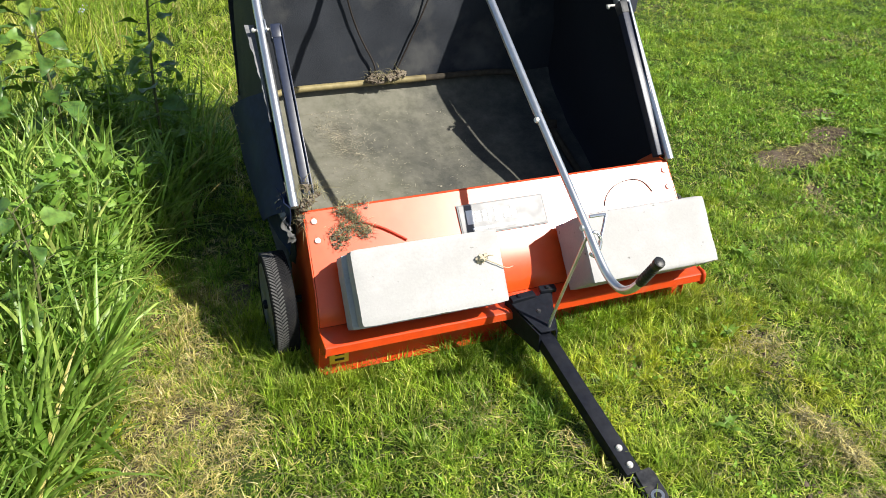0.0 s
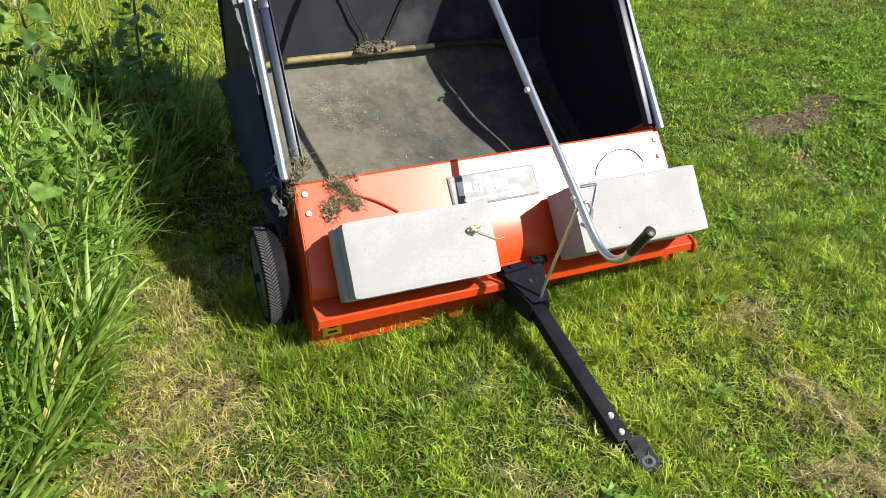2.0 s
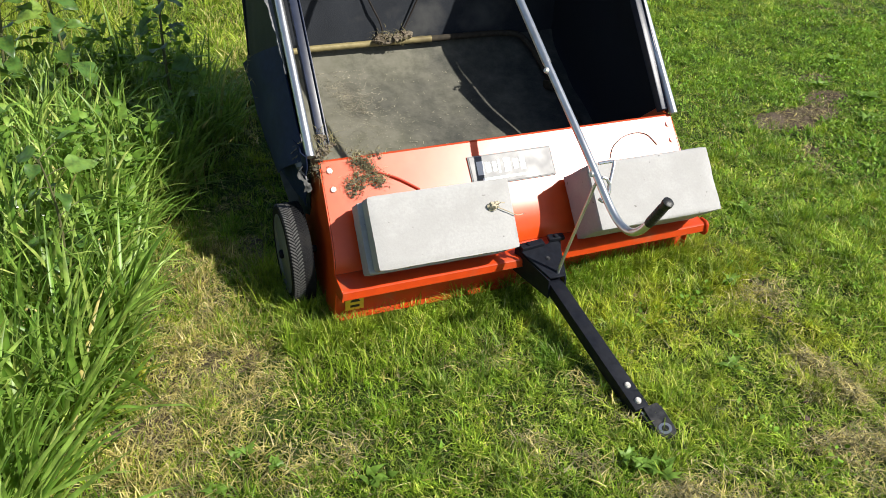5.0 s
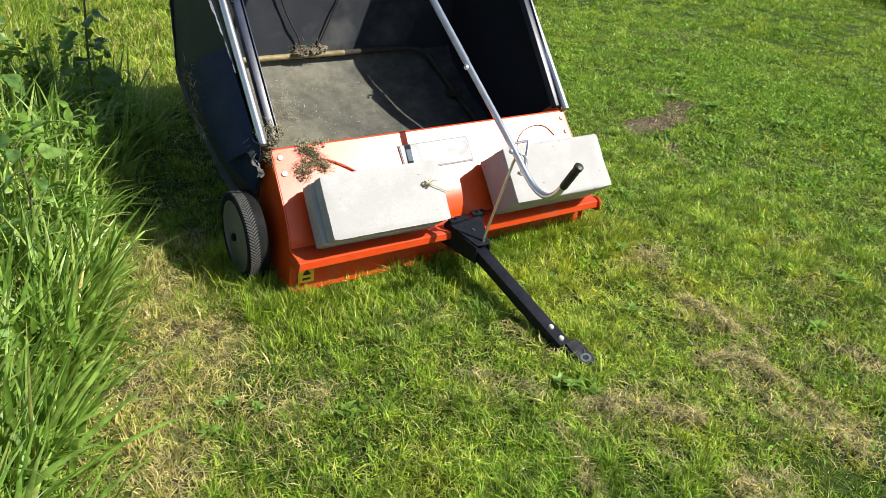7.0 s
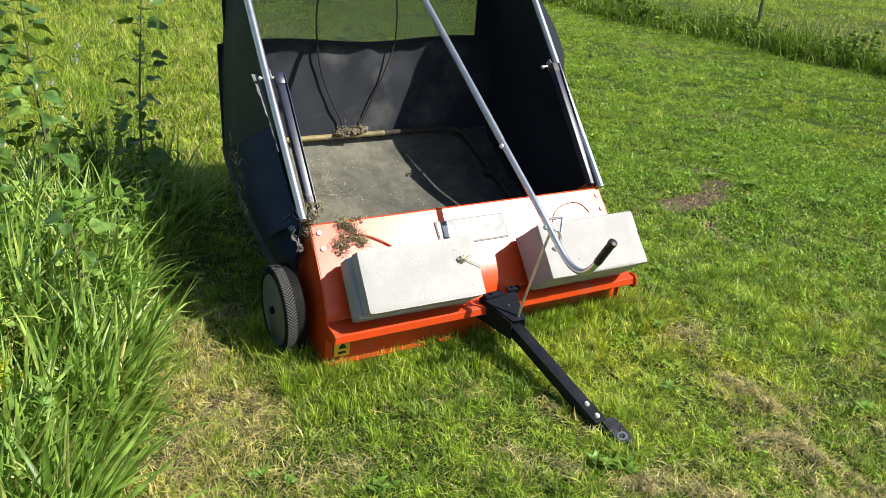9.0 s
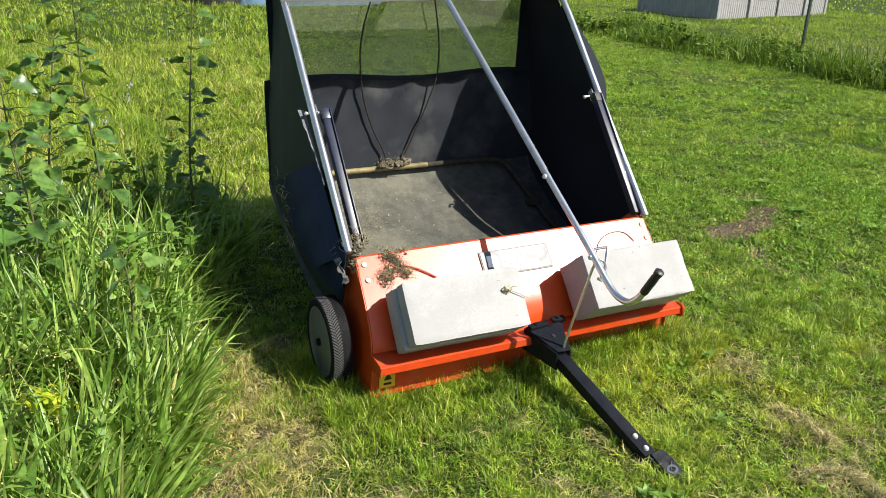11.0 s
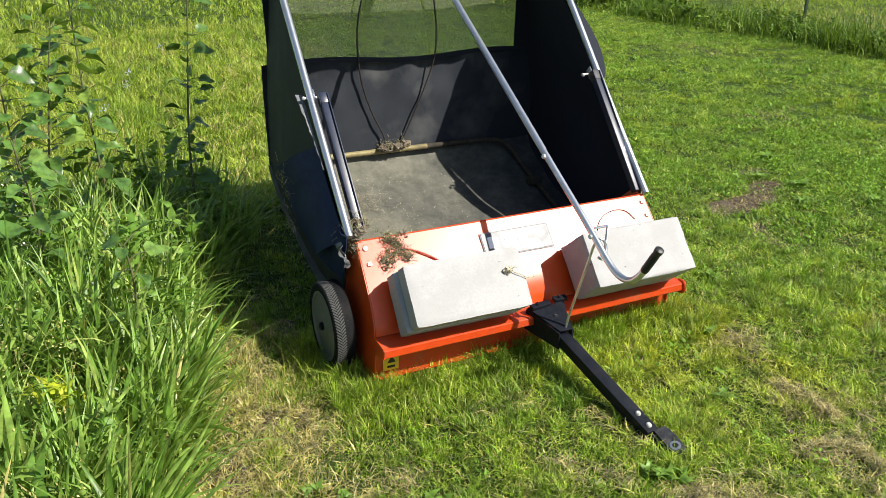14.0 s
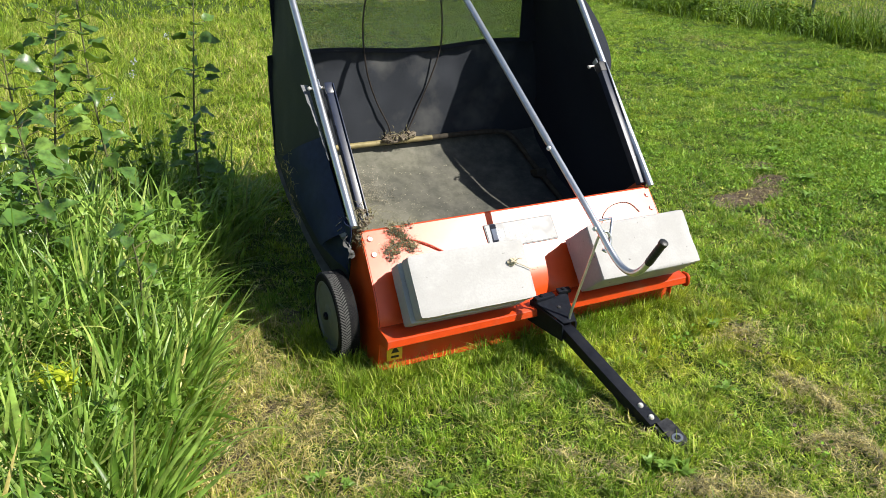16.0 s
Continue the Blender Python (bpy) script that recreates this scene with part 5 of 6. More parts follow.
def patches(x, y):
    """Uneven vigour of the lawn, from 0 to 1."""
    v = 0.25 * np.sin(31 * x - 23 * y) * np.sin(27 * y + 19 * x) + np.sin(3.1 * x + 1.3 * y + 0.5) * np.sin(2.3 * y - 1.7 * x + 1.1) + 0.7 * np.sin(7.9 * x - 5.1 * y) * np.sin(6.3 * y + 4.7 * x + 2) + 0.5 * np.sin(17 * x + 9 * y) * np.sin(15 * y - 11 * x)
    return np.clip(0.5 + 0.33 * v, 0, 1)


def lumps(x, y, size):
    """Tufts and gaps of about the given size, from 0 to 1."""
    def layer(u, v):
        i, j = np.floor(u), np.floor(v)
        f, g = u - i, v - j
        f, g = f * f * (3 - 2 * f), g * g * (3 - 2 * g)

        def at(a, b):
            h = np.sin(a * 127.1 + b * 311.7) * 43758.5453
            return h - np.floor(h)
        return (at(i, j) * (1 - f) + at(i + 1, j) * f) * (1 - g) + (at(i, j + 1) * (1 - f) + at(i + 1, j + 1) * f) * g
    v = 0.62 * layer(x / size, y / size) + 0.38 * layer(x / (0.47 * size) + 5.3, y / (0.47 * size) - 2.1)
    return np.clip((v - 0.30) / 0.38, 0, 1)


def clear_of_hitch(x, y):
    """The turf is pressed flat under the end of the drawbar."""
    return ~((np.abs(x - 0.037 - 0.35 * np.clip(-0.52 - y, 0, 0.1)) < 0.032) & (y < -0.40) & (y > -0.615))


def scatter(rng, n, x0, x1, y0, y1):
    return rng.uniform(x0, x1, n), rng.uniform(y0, y1, n)


def lawn(name, seed, density, x0, x1, y0, y1, hmin, hmax, width, skip=None, per=9, segs=2, tuft=0.016, gap=0.06):
    """Mown grass growing in tufts whose blades spread outwards."""
    rng = np.random.default_rng(seed)
    cx, cy = scatter(rng, int(density * (x1 - x0) * (y1 - y0) / per), x0, x1, y0, y1)
    v = patches(cx, cy)
    near = lumps(cx, cy, gap)
    keep = (rng.uniform(0, 1, len(cx)) < (0.34 + 0.80 * v) * (0.22 + 0.95 * near) * (1 - np.where(cx < -0.7, 0.92, 0.75) * dryness(cx, cy))) & (rng.uniform(0, 1, len(cx)) > 1.5 * bareness(cx, cy))
    cx, cy, v, near = cx[keep], cy[keep], v[keep], near[keep]
    vigour = rng.uniform(0.5, 1.4, len(cx)) * (0.55 + 0.6 * v) * (0.5 + 0.75 * near)
    lush = rng.uniform(0, 1, len(cx)) < np.clip(0.12 + 0.22 * np.clip(0.5 * (cx + cy) - 0.6, 0, 1) + 0.6 * np.exp(-((cx - 2.5) / 0.9) ** 2 - ((cy - 0.9) / 0.9) ** 2) + 0.8 * (v - 0.5)
                                                      + 0.7 * np.exp(-((cx + 0.12) / 0.22) ** 2 - ((cy + 0.22) / 0.20) ** 2) + 0.6 * np.exp(-((cx + 0.72) / 0.22) ** 2 - ((cy - 0.55) / 0.45) ** 2), 0.05, 0.94)
    n = len(cx) * per
    ox, oy = rng.normal(0, tuft, n), rng.normal(0, tuft, n)
    x, y, big, lush = np.repeat(cx, per) + ox, np.repeat(cy, per) + oy, np.repeat(vigour, per), np.repeat(lush, per)
    keep = (x > edge_x(y) - 0.05) & (x < fence_x(y) - 0.85)
    keep &= ~((x > -0.50) & (x < 0.52) & (y > 0.16) & (y < 1.10))
    keep &= clear_of_hitch(x, y)
    if skip:
        keep &= ~((x > skip[0]) & (x < skip[1]) & (y > skip[2]) & (y < skip[3]))
    x, y, big, lush = x[keep], y[keep], big[keep], lush[keep]
    turn = np.arctan2(oy, ox)[keep] + rng.normal(0, 1.1, len(x))
    n = len(x)
    h = (hmin + (hmax - hmin) * rng.beta(1.6, 2.2, n)) * big
    base = np.stack([x, y, ground_z(x, y) - 0.003], 1)
    lean = np.where(rng.uniform(0, 1, n) < 0.75, rng.uniform(0.1, 1.0, n), rng.uniform(1.0, 2.2, n))
    w = width * rng.uniform(0.55, 1.4, n)
    for pick, material, label in ((~lush, LAWN, "short uneven mown lawn, green with yellow tips"), (lush, LUSH, "short lush deep-green lawn in uneven tufts")):
        stuff(name, blades(base[pick], h[pick], w[pick], lean[pick], rng, segs, 0.35, 0.0, turn[pick]), material, label, "grass")


lawn("lawn_grass", 31, 72000, -1.35, 1.5, -1.1, 0.75, 0.018, 0.062, 0.0031, None, 13, 2, 0.009, 0.055)
lawn("lawn_grass", 32, 30000, -1.5, 3.4, -1.45, 2.6, 0.016, 0.050, 0.0046, (-1.35, 1.5, -1.1, 0.75), 13, 1, 0.012, 0.075)
lawn("lawn_grass", 33, 16000, -1.5, 7.6, -1.45, 8.0, 0.014, 0.044, 0.0085, (-1.5, 3.4, -1.45, 2.6), 16, 1, 0.018, 0.13)
lawn("lawn_grass", 34, 2600, -1.5, 7.6, 8.0, 21.0, 0.02, 0.06, 0.022, None, 9, 1, 0.03)
lawn("lawn_grass", 35, 3800, -4.0, 7.6, -9.0, -1.45, 0.014, 0.045, 0.010, None, 9, 1, 0.03)


def sward(seed, n, x0, x1, y0, y1, size, gap, material, label):
    """Small slanting leaves that close the turf between the tufts, in drifts."""
    rng = np.random.default_rng(seed)
    x, y = scatter(rng, n, x0, x1, y0, y1)
    v = patches(x * 0.7 + 1.3, y * 0.7 - 0.4)
    near = lumps(x, y, gap)
    keep = (rng.uniform(0, 1, n) < (0.35 + 0.8 * v) * (0.18 + 0.9 * near)) & (x > edge_x(y)) & (x < fence_x(y) - 0.85) & (bareness(x, y) < 0.35) & (rng.uniform(0, 1, n) > 0.8 * dryness(x, y))
    x, y, v = x[keep], y[keep], v[keep]
    n = len(x)
    base = np.stack([x, y, ground_z(x, y) + rng.uniform(0.0, 0.020, n)], 1)
    return stuff("lawn_grass", blades(base, size * rng.uniform(0.6, 1.3, n) * (0.6 + 0.5 * v), size * rng.uniform(0.11, 0.30, n), rng.uniform(0.4, 2.2, n), rng, 1), material, label, "grass")


sward(131, 110000, 0.7, 4.0, -0.6, 3.2, 0.024, 0.075, LUSH, "fine lush leaves closing the lawn")
sward(136, 46000, -0.75, 0.75, -1.1, 0.12, 0.017, 0.055, LAWN, "small bright leaves in the mown turf")
sward(134, 60000, 0.7, 4.0, -0.6, 3.2, 0.024, 0.075, LAWN, "fine yellow-green leaves closing the lawn")
sward(132, 150000, 0.2, 6.9, 2.6, 9.0, 0.036, 0.13, LUSH, "leaves closing the far lawn")
sward(135, 70000, 0.2, 6.9, 2.6, 9.0, 0.036, 0.13, LAWN, "yellow-green leaves closing the far lawn")


def thatch(seed, density, x0, x1, y0, y1, height, width):
    """Short cut stubble and dead blades between the tufts."""
    rng = np.random.default_rng(seed)
    n = int(density * (x1 - x0) * (y1 - y0))
    x, y = scatter(rng, n, x0, x1, y0, y1)
    g = (x > edge_x(y) - 0.02) & (rng.uniform(0, 1, n) > 1.3 * bareness(x, y))
    x, y = x[g], y[g]
    n = len(x)
    base = np.stack([x, y, ground_z(x, y) - 0.002], 1)
    dead = rng.uniform(0, 1, n) < 0.10 + 0.38 * (1 - patches(x * 1.7, y * 1.7)) + 0.3 * dryness(x, y)
    h = height * rng.uniform(0.35, 1.0, n)
    for pick, material, label in ((dead, STRAW, "pale cut stubble between the lawn tufts"), (~dead, LAWN, "short green regrowth between the lawn tufts")):
        k = int(pick.sum())
        stuff("lawn_stubble", blades(base[pick], h[pick], width * rng.uniform(0.6, 1.3, k), rng.uniform(0.1, 1.6, k), rng, 1), material, label, "grass")


thatch(38, 17000, -1.35, 1.6, -1.1, 0.8, 0.016, 0.0032)
thatch(39, 4500, -1.2, 3.4, -1.2, 2.6, 0.018, 0.0050)


def ragged_lawn(seed, n):
    """Bright longer grass between the mown lawn and the meadow, behind the hopper."""
    rng = np.random.default_rng(seed)
    y = 1.75 + 5.2 * rng.uniform(0, 1, n) ** 1.4
    x = edge_x(y) - 0.08 + 1.0 * rng.uniform(0, 1, n) ** 1.3 * np.clip(y - 1.4, 0.45, 1)
    keep = rng.uniform(0, 1, n) < 0.25 + 0.85 * lumps(x, y, 0.11)
    x, y = x[keep], y[keep]
    n = len(x)
    base = np.stack([x, y, ground_z(x, y) - 0.004], 1)
    h = rng.uniform(0.04, 0.12, n) * (0.6 + 0.6 * lumps(x, y, 0.11))
    dry = rng.uniform(0, 1, n) < 0.16
    for pick, material, label in ((~dry, MEADOW, "bright ragged grass at the edge of the meadow"), (dry, STRAW, "straw-coloured stalks in the ragged grass")):
        k = int(pick.sum())
        stuff("ragged_grass", blades(base[pick], h[pick], rng.uniform(0.004, 0.009, k), rng.uniform(0.2, 1.5, k), rng, 2, 0.35), material, label, "grass")


ragged_lawn(36, 26000)


def fringe(seed, n):
    """Longer grass missed by the mower round the sweeper."""
    rng = np.random.default_rng(seed)
    x = rng.uniform(-0.72, 0.62, n)
    y = np.where(rng.uniform(0, 1, n) < 0.6, rng.normal(0.042, 0.025, n), rng.uniform(-0.16, 0.06, n))
    k = n // 4
    x[:k], y[:k] = rng.normal(-0.64, 0.05, k), rng.uniform(0.12, 0.42, k)
    base = np.stack([x, y, ground_z(x, y) - 0.003], 1)
    h = rng.uniform(0.030, 0.082, n) * np.where(y > 0.0, 1.0 + 0.45 * lumps(x, y, 0.07), 1.0)
    return stuff("long_grass", blades(base, h, rng.uniform(0.002, 0.0045, n), rng.uniform(0.1, 1.0, n), rng, 3, 0.3), LAWN, "longer green grass round the foot of the sweeper", "grass")


fringe(37, 12500)


def straw_patch(seed):
    rng = np.random.default_rng(seed)
    xs, ys = [], []
    for cx, cy, r in DRY:
        n = int((9000 if cx < -0.7 else 5200) * r)
        k = max(4, int(70 * r))
        px, py = rng.normal(cx, r * 0.75, k), rng.normal(cy, r * 0.75, k)
        pick = rng.integers(0, k, n)
        a, wide = rng.uniform(0, math.pi, k)[pick], rng.uniform(0.25, 0.75, k)[pick] * r
        f, g = rng.normal(0, 1, n) * wide, rng.normal(0, 0.5, n) * wide
        xs.append(px[pick] + f * np.cos(a) - g * np.sin(a))
        ys.append(py[pick] + f * np.sin(a) + g * np.cos(a))
    xs.append(rng.uniform(-1.3, 2.2, 14000))
    ys.append(rng.uniform(-1.1, 1.6, 14000))
    for cx, cy, a, c in BARE:
        xs.append(rng.normal(cx, a * 0.7, int(1600 * a)))
        ys.append(rng.normal(cy, c * 0.8, int(1600 * a)))
    t = rng.uniform(-1.2, 0.9, 3000)
    xs.append(edge_x(t) + 0.10 + np.abs(rng.normal(0, 0.11, 3000)))
    ys.append(t)
    x, y = np.concatenate(xs), np.concatenate(ys)
    g = clear_of_hitch(x, y)
    x, y = x[g], y[g]
    n = len(x)
    base = np.stack([x, y, ground_z(x, y) + rng.uniform(0, 0.020, n)], 1)
    grey = rng.uniform(0, 1, n) < np.where(x < -0.7, 0.35, 0.6)
    for pick, material, label in ((~grey, STRAW, "dry tan clippings lying in patches on the lawn"), (grey, GREY_STRAW, "weathered grey-brown clippings lying in patches on the lawn")):
        k = int(pick.sum())
        stuff("dry_grass", blades(base[pick], rng.uniform(0.005, 0.017, k), rng.uniform(0.0014, 0.0032, k), np.where(rng.uniform(0, 1, k) < 0.2, rng.uniform(0.2, 1.0, k), rng.uniform(1.5, 5.0, k)), rng, 2, 0.15), material, label, "dry grass")


straw_patch(41)


def dry_tufts(seed, n):
    """Half-dead tufts standing in the worn strip along the uncut grass."""
    rng = np.random.default_rng(seed)
    y = rng.uniform(-1.1, 0.75, n)
    x = edge_x(y) + 0.03 + np.abs(rng.normal(0, 0.20, n))
    keep = (rng.uniform(0, 1, n) < 1.25 * lumps(x * 1.1 + 0.7, y, 0.075) - 0.05) & (x < -0.42 - 0.25 * np.clip(y + 0.1, 0, 1))
    x, y = x[keep], y[keep]
    n = len(x)
    base = np.stack([x, y, ground_z(x, y) - 0.003], 1)
    h = rng.uniform(0.018, 0.062, n) * (0.45 + 0.75 * lumps(x * 1.1 + 0.7, y, 0.075))
    pick = rng.uniform(0, 1, n)
    for g, material, label in ((pick < 0.72, STRAW, "upright straw-coloured blades in the worn strip"), (pick >= 0.72, MEADOW, "yellow-green blades in the worn strip")):
        k = int(g.sum())
        stuff("dry_tufts", blades(base[g], h[g], rng.uniform(0.002, 0.0046, k), rng.uniform(0.1, 1.3, k), rng, 2, 0.35), material, label, "grass")


dry_tufts(43, 15000)

WINDROWS = [([(-0.05, -0.74), (0.08, -0.81), (0.17, -0.92)], 0.042), ([(0.35, -1.02), (0.52, -0.98), (0.49, -1.09), (0.48, -1.19)], 0.045), ([(0.57, -0.47), (0.61, -0.56), (0.58, -0.66)], 0.036),
            ([(0.36, -0.72), (0.51, -0.78), (0.51, -0.92)], 0.034), ([(-0.19, -0.79), (-0.22, -0.88), (-0.25, -0.96)], 0.030), ([(0.08, -1.11), (0.20, -1.16)], 0.04)]


def windrow(seed, path, wide):
    """Matted clippings dropped in a low ragged ridge."""
    rng = np.random.default_rng(seed)
    pts = np.array(path, float)
    n = int(26000 * wide * len(path))
    k = rng.uniform(0, len(pts) - 1.001, n)
    i = k.astype(int)
    mid = pts[i] + (pts[i + 1] - pts[i]) * (k - i)[:, None]
    p = mid + rng.normal(0, wide * 0.75, (n, 2)) * (0.5 + 0.9 * lumps(mid[:, 0], mid[:, 1], 0.05))[:, None]
    g = (rng.uniform(0, 1, n) < 0.12 + lumps(p[:, 0], p[:, 1], 0.06)) & clear_of_hitch(p[:, 0], p[:, 1])
    p, mid = p[g], mid[g]
    n = len(p)
    heap_z = 0.030 * np.exp(-((p - mid) ** 2).sum(1) / wide ** 2) * (0.5 + lumps(p[:, 0], p[:, 1], 0.045))
    up = rng.uniform(0.25, 1.0, n)
    base = np.stack([p[:, 0], p[:, 1], ground_z(p[:, 0], p[:, 1]) + 0.004 + heap_z * up], 1)
    grey = rng.uniform(0, 1, n) < 0.92 - 0.55 * up
    for pick, material, label in ((~grey, STRAW, "pale dry clippings on a matted ridge"), (grey, GREY_STRAW, "grey-brown matted clippings in a low ridge")):
        m = int(pick.sum())
        stuff("dry_grass", blades(base[pick], rng.uniform(0.004, 0.013, m), rng.uniform(0.0014, 0.0030, m), np.where(rng.uniform(0, 1, m) < 0.25, rng.uniform(0.3, 1.2, m), rng.uniform(1.8, 5.0, m)), rng, 2, 0.15), material, label, "dry grass")


for k, (path, wide) in enumerate(WINDROWS):
    windrow(140 + k, path, wide)


def clover_patch(seed):
    rng = np.random.default_rng(seed)
    cx, cy = rng.uniform(0.2, 4.2, 760), rng.uniform(-1.4, 4.5, 760)
    cx[:330], cy[:330] = rng.normal(2.6, 0.5, 330), rng.normal(1.1, 0.5, 330)
    x = np.repeat(cx, 26) + rng.normal(0, 0.042, 760 * 26)
    y = np.repeat(cy, 26) + rng.normal(0, 0.042, 760 * 26)
    g = (x > edge_x(y)) & (bareness(x, y) < 0.5)
    x, y = x[g], y[g]
    n = len(x)
    c = np.stack([x, y, ground_z(x, y) + rng.uniform(0.015, 0.048, n)], 1)
    return stuff("clover", leaflets(c, rng.uniform(0.003, 0.008, n), rng, 0.8), CLOVER, "small clover and weed leaves among the grass", "clover")


clover_patch(43)


def weed_leaves(seed, n, x0, x1, y0, y1, size, label):
    """Low broad weed leaves standing in clumps over the grass."""
    rng = np.random.default_rng(seed)
    cx, cy = rng.uniform(x0, x1, n), rng.uniform(y0, y1, n)
    g = patches(cx * 0.8 + 3, cy * 0.8) > 0.55
    cx, cy = cx[g], cy[g]
    k = 9
    x, y = np.repeat(cx, k) + rng.normal(0, 0.035, len(cx) * k), np.repeat(cy, k) + rng.normal(0, 0.035, len(cx) * k)
    g = (x > edge_x(y) + 0.1) & (x < fence_x(y) - 0.9) & (bareness(x, y) < 0.3)
    x, y = x[g], y[g]
    m = len(x)
    base = np.stack([x, y, ground_z(x, y) + 0.006], 1)
    made = blades(base, size * rng.uniform(0.5, 1.1, m), size * rng.uniform(0.28, 0.5, m), rng.uniform(0.3, 1.5, m), rng, 3, 0.35, 0.8)
    return stuff("low_weeds", made, CLOVER, label, "weeds")


weed_leaves(45, 900, 1.6, 3.8, -0.2, 2.2, 0.036, "low broad weed leaves crowding the lush lawn")
weed_leaves(46, 420, 2.6, 6.5, 1.6, 7.0, 0.050, "low broad weed leaves in the far lawn")
weed_leaves(47, 200, -0.9, 1.6, -1.2, 1.0, 0.022, "small broad weed leaves among the short grass")


def rosette(at, leaves, length, seed):
    rng = np.random.default_rng(seed)
    root = group_root("lawn_weed", (*at, float(ground_z(np.array(at[0]), np.array(at[1]))) + 0.008), "low broad-leaved weed growing in the lawn", "weed", "weeds in the lawn")
    for k in range(leaves):
        made = blades(np.array([[rng.normal(0, 0.01), rng.normal(0, 0.01), 0.012]]), np.array([rng.uniform(0.4, 0.7) * length]), np.array([length * 0.42]), np.array([rng.uniform(1.0, 1.9)]), rng, 5, 0.35, 0.8,
                      np.array([k * 2.4 + rng.uniform(-0.4, 0.4)]))
        ob = new("leaf", raw_mesh("leaf", *made, WEED))
        ob.parent = root
    return root


for k, (x, y, s) in enumerate(((-0.055, -0.665, 0.055), (-0.02, -0.69, 0.045), (-0.08, -0.64, 0.040), (-0.89, -0.31, 0.045), (-0.83, -0.37, 0.04), (-0.95, -0.40, 0.04), (0.60, -0.12, 0.06), (0.95, 0.25, 0.06), (-0.62, -0.48, 0.05), (0.35, -0.45, 0.05), (1.20, -0.62, 0.06), (2.05, 0.75, 0.08), (2.25, 0.95, 0.09), (2.15, 1.15, 0.08), (2.4, 0.6, 0.08), (2.5, 1.4, 0.09), (0.85, -0.75, 0.05))):
    rosette((x, y), 9, s, 100 + k)


def bare_soil():
    """Scratched-up earth in the lawn."""
    b = bmesh.new()
    for k, (cx, cy, a, c) in enumerate(BARE):
        m = bmesh.new()
        bmesh.ops.create_grid(m, x_segments=22, y_segments=22, size=1.0)
        for v in m.verts:
            r = math.hypot(v.co.x, v.co.y)
            q = Vector((v.co.x * a * 1.25, v.co.y * c * 1.35, 0))
            w = max(0.0, 1 - r * (1 + 0.25 * noise.noise(q * 12 + Vector((k, 0, 0)))))
            z = 0.009 * w ** 0.6 + 0.016 * w * noise.noise(q * 40) + 0.010 * w * noise.noise(q * 95) - (0.012 if w == 0 else 0)
            v.co = (cx + q.x, cy + q.y, float(ground_z(cx + q.x, cy + q.y)) + z)
        join(b, m)
    return thing("bare_soil", b, SOIL, "scratched brown earth bare of grass in the lawn", "soil patch", kind="stuff")


bare_soil()


def worn_strip():
    """Brown earth showing in islands along the edge of the uncut grass."""
    b = bmesh.new()
    bmesh.ops.create_grid(b, x_segments=44, y_segments=150, size=1.0)
    for v in b.verts:
        y = -0.24 + 0.98 * v.co.y
        x = float(edge_x(np.array(y))) + 0.13 + 0.27 * v.co.x
        q = Vector((x, y, 0))
        rim = min(1.0, 2.2 * (1 - abs(v.co.x)), 6 * (1 - abs(v.co.y)))
        z = 0.016 * (noise.noise(q * 7) + 0.5 * noise.noise(q * 19)) + 0.006 * noise.noise(q * 60) + 0.003
        v.co = (x, y, float(ground_z(np.array(x), np.array(y))) + min(z, 0.009) * rim - 0.012 * (1 - rim))
    return thing("worn_soil", b, SOIL, "brown earth showing along the edge of the uncut grass", "soil", kind="stuff")


worn_strip()


def clods(seed):
    """Torn-up thatch lying in crumbly lumps on the dry spots."""
    rng = np.random.default_rng(seed)
    b = None
    for cx, cy, r in DRY:
        if cx < 0.3 or cx > 1.5:
            continue
        for k in range(max(4, int(130 * r))):
            x, y = rng.normal(cx, r * 0.55), rng.normal(cy, r * 0.45)
            w = rng.uniform(0.004, 0.012)
            b = lump((x, y, float(ground_z(np.array(x), np.array(y))) + 0.008), (w, w * rng.uniform(0.5, 0.9), rng.uniform(0.004, 0.008)), seed + k, 0.8, 1, b)
    return thing("torn_thatch", b, SOIL, "dark brown crumbs of torn thatch on the dry spots", "thatch", kind="stuff")


clods(48)


def low_by_hopper(x, y):
    """The uncut growth is lower beside and behind the hopper."""
    return 1 - 0.40 * np.clip((y - 1.6) / 0.5, 0, 1) * np.clip((x + 1.0) / 0.25, 0, 1) * (x < 1.0)


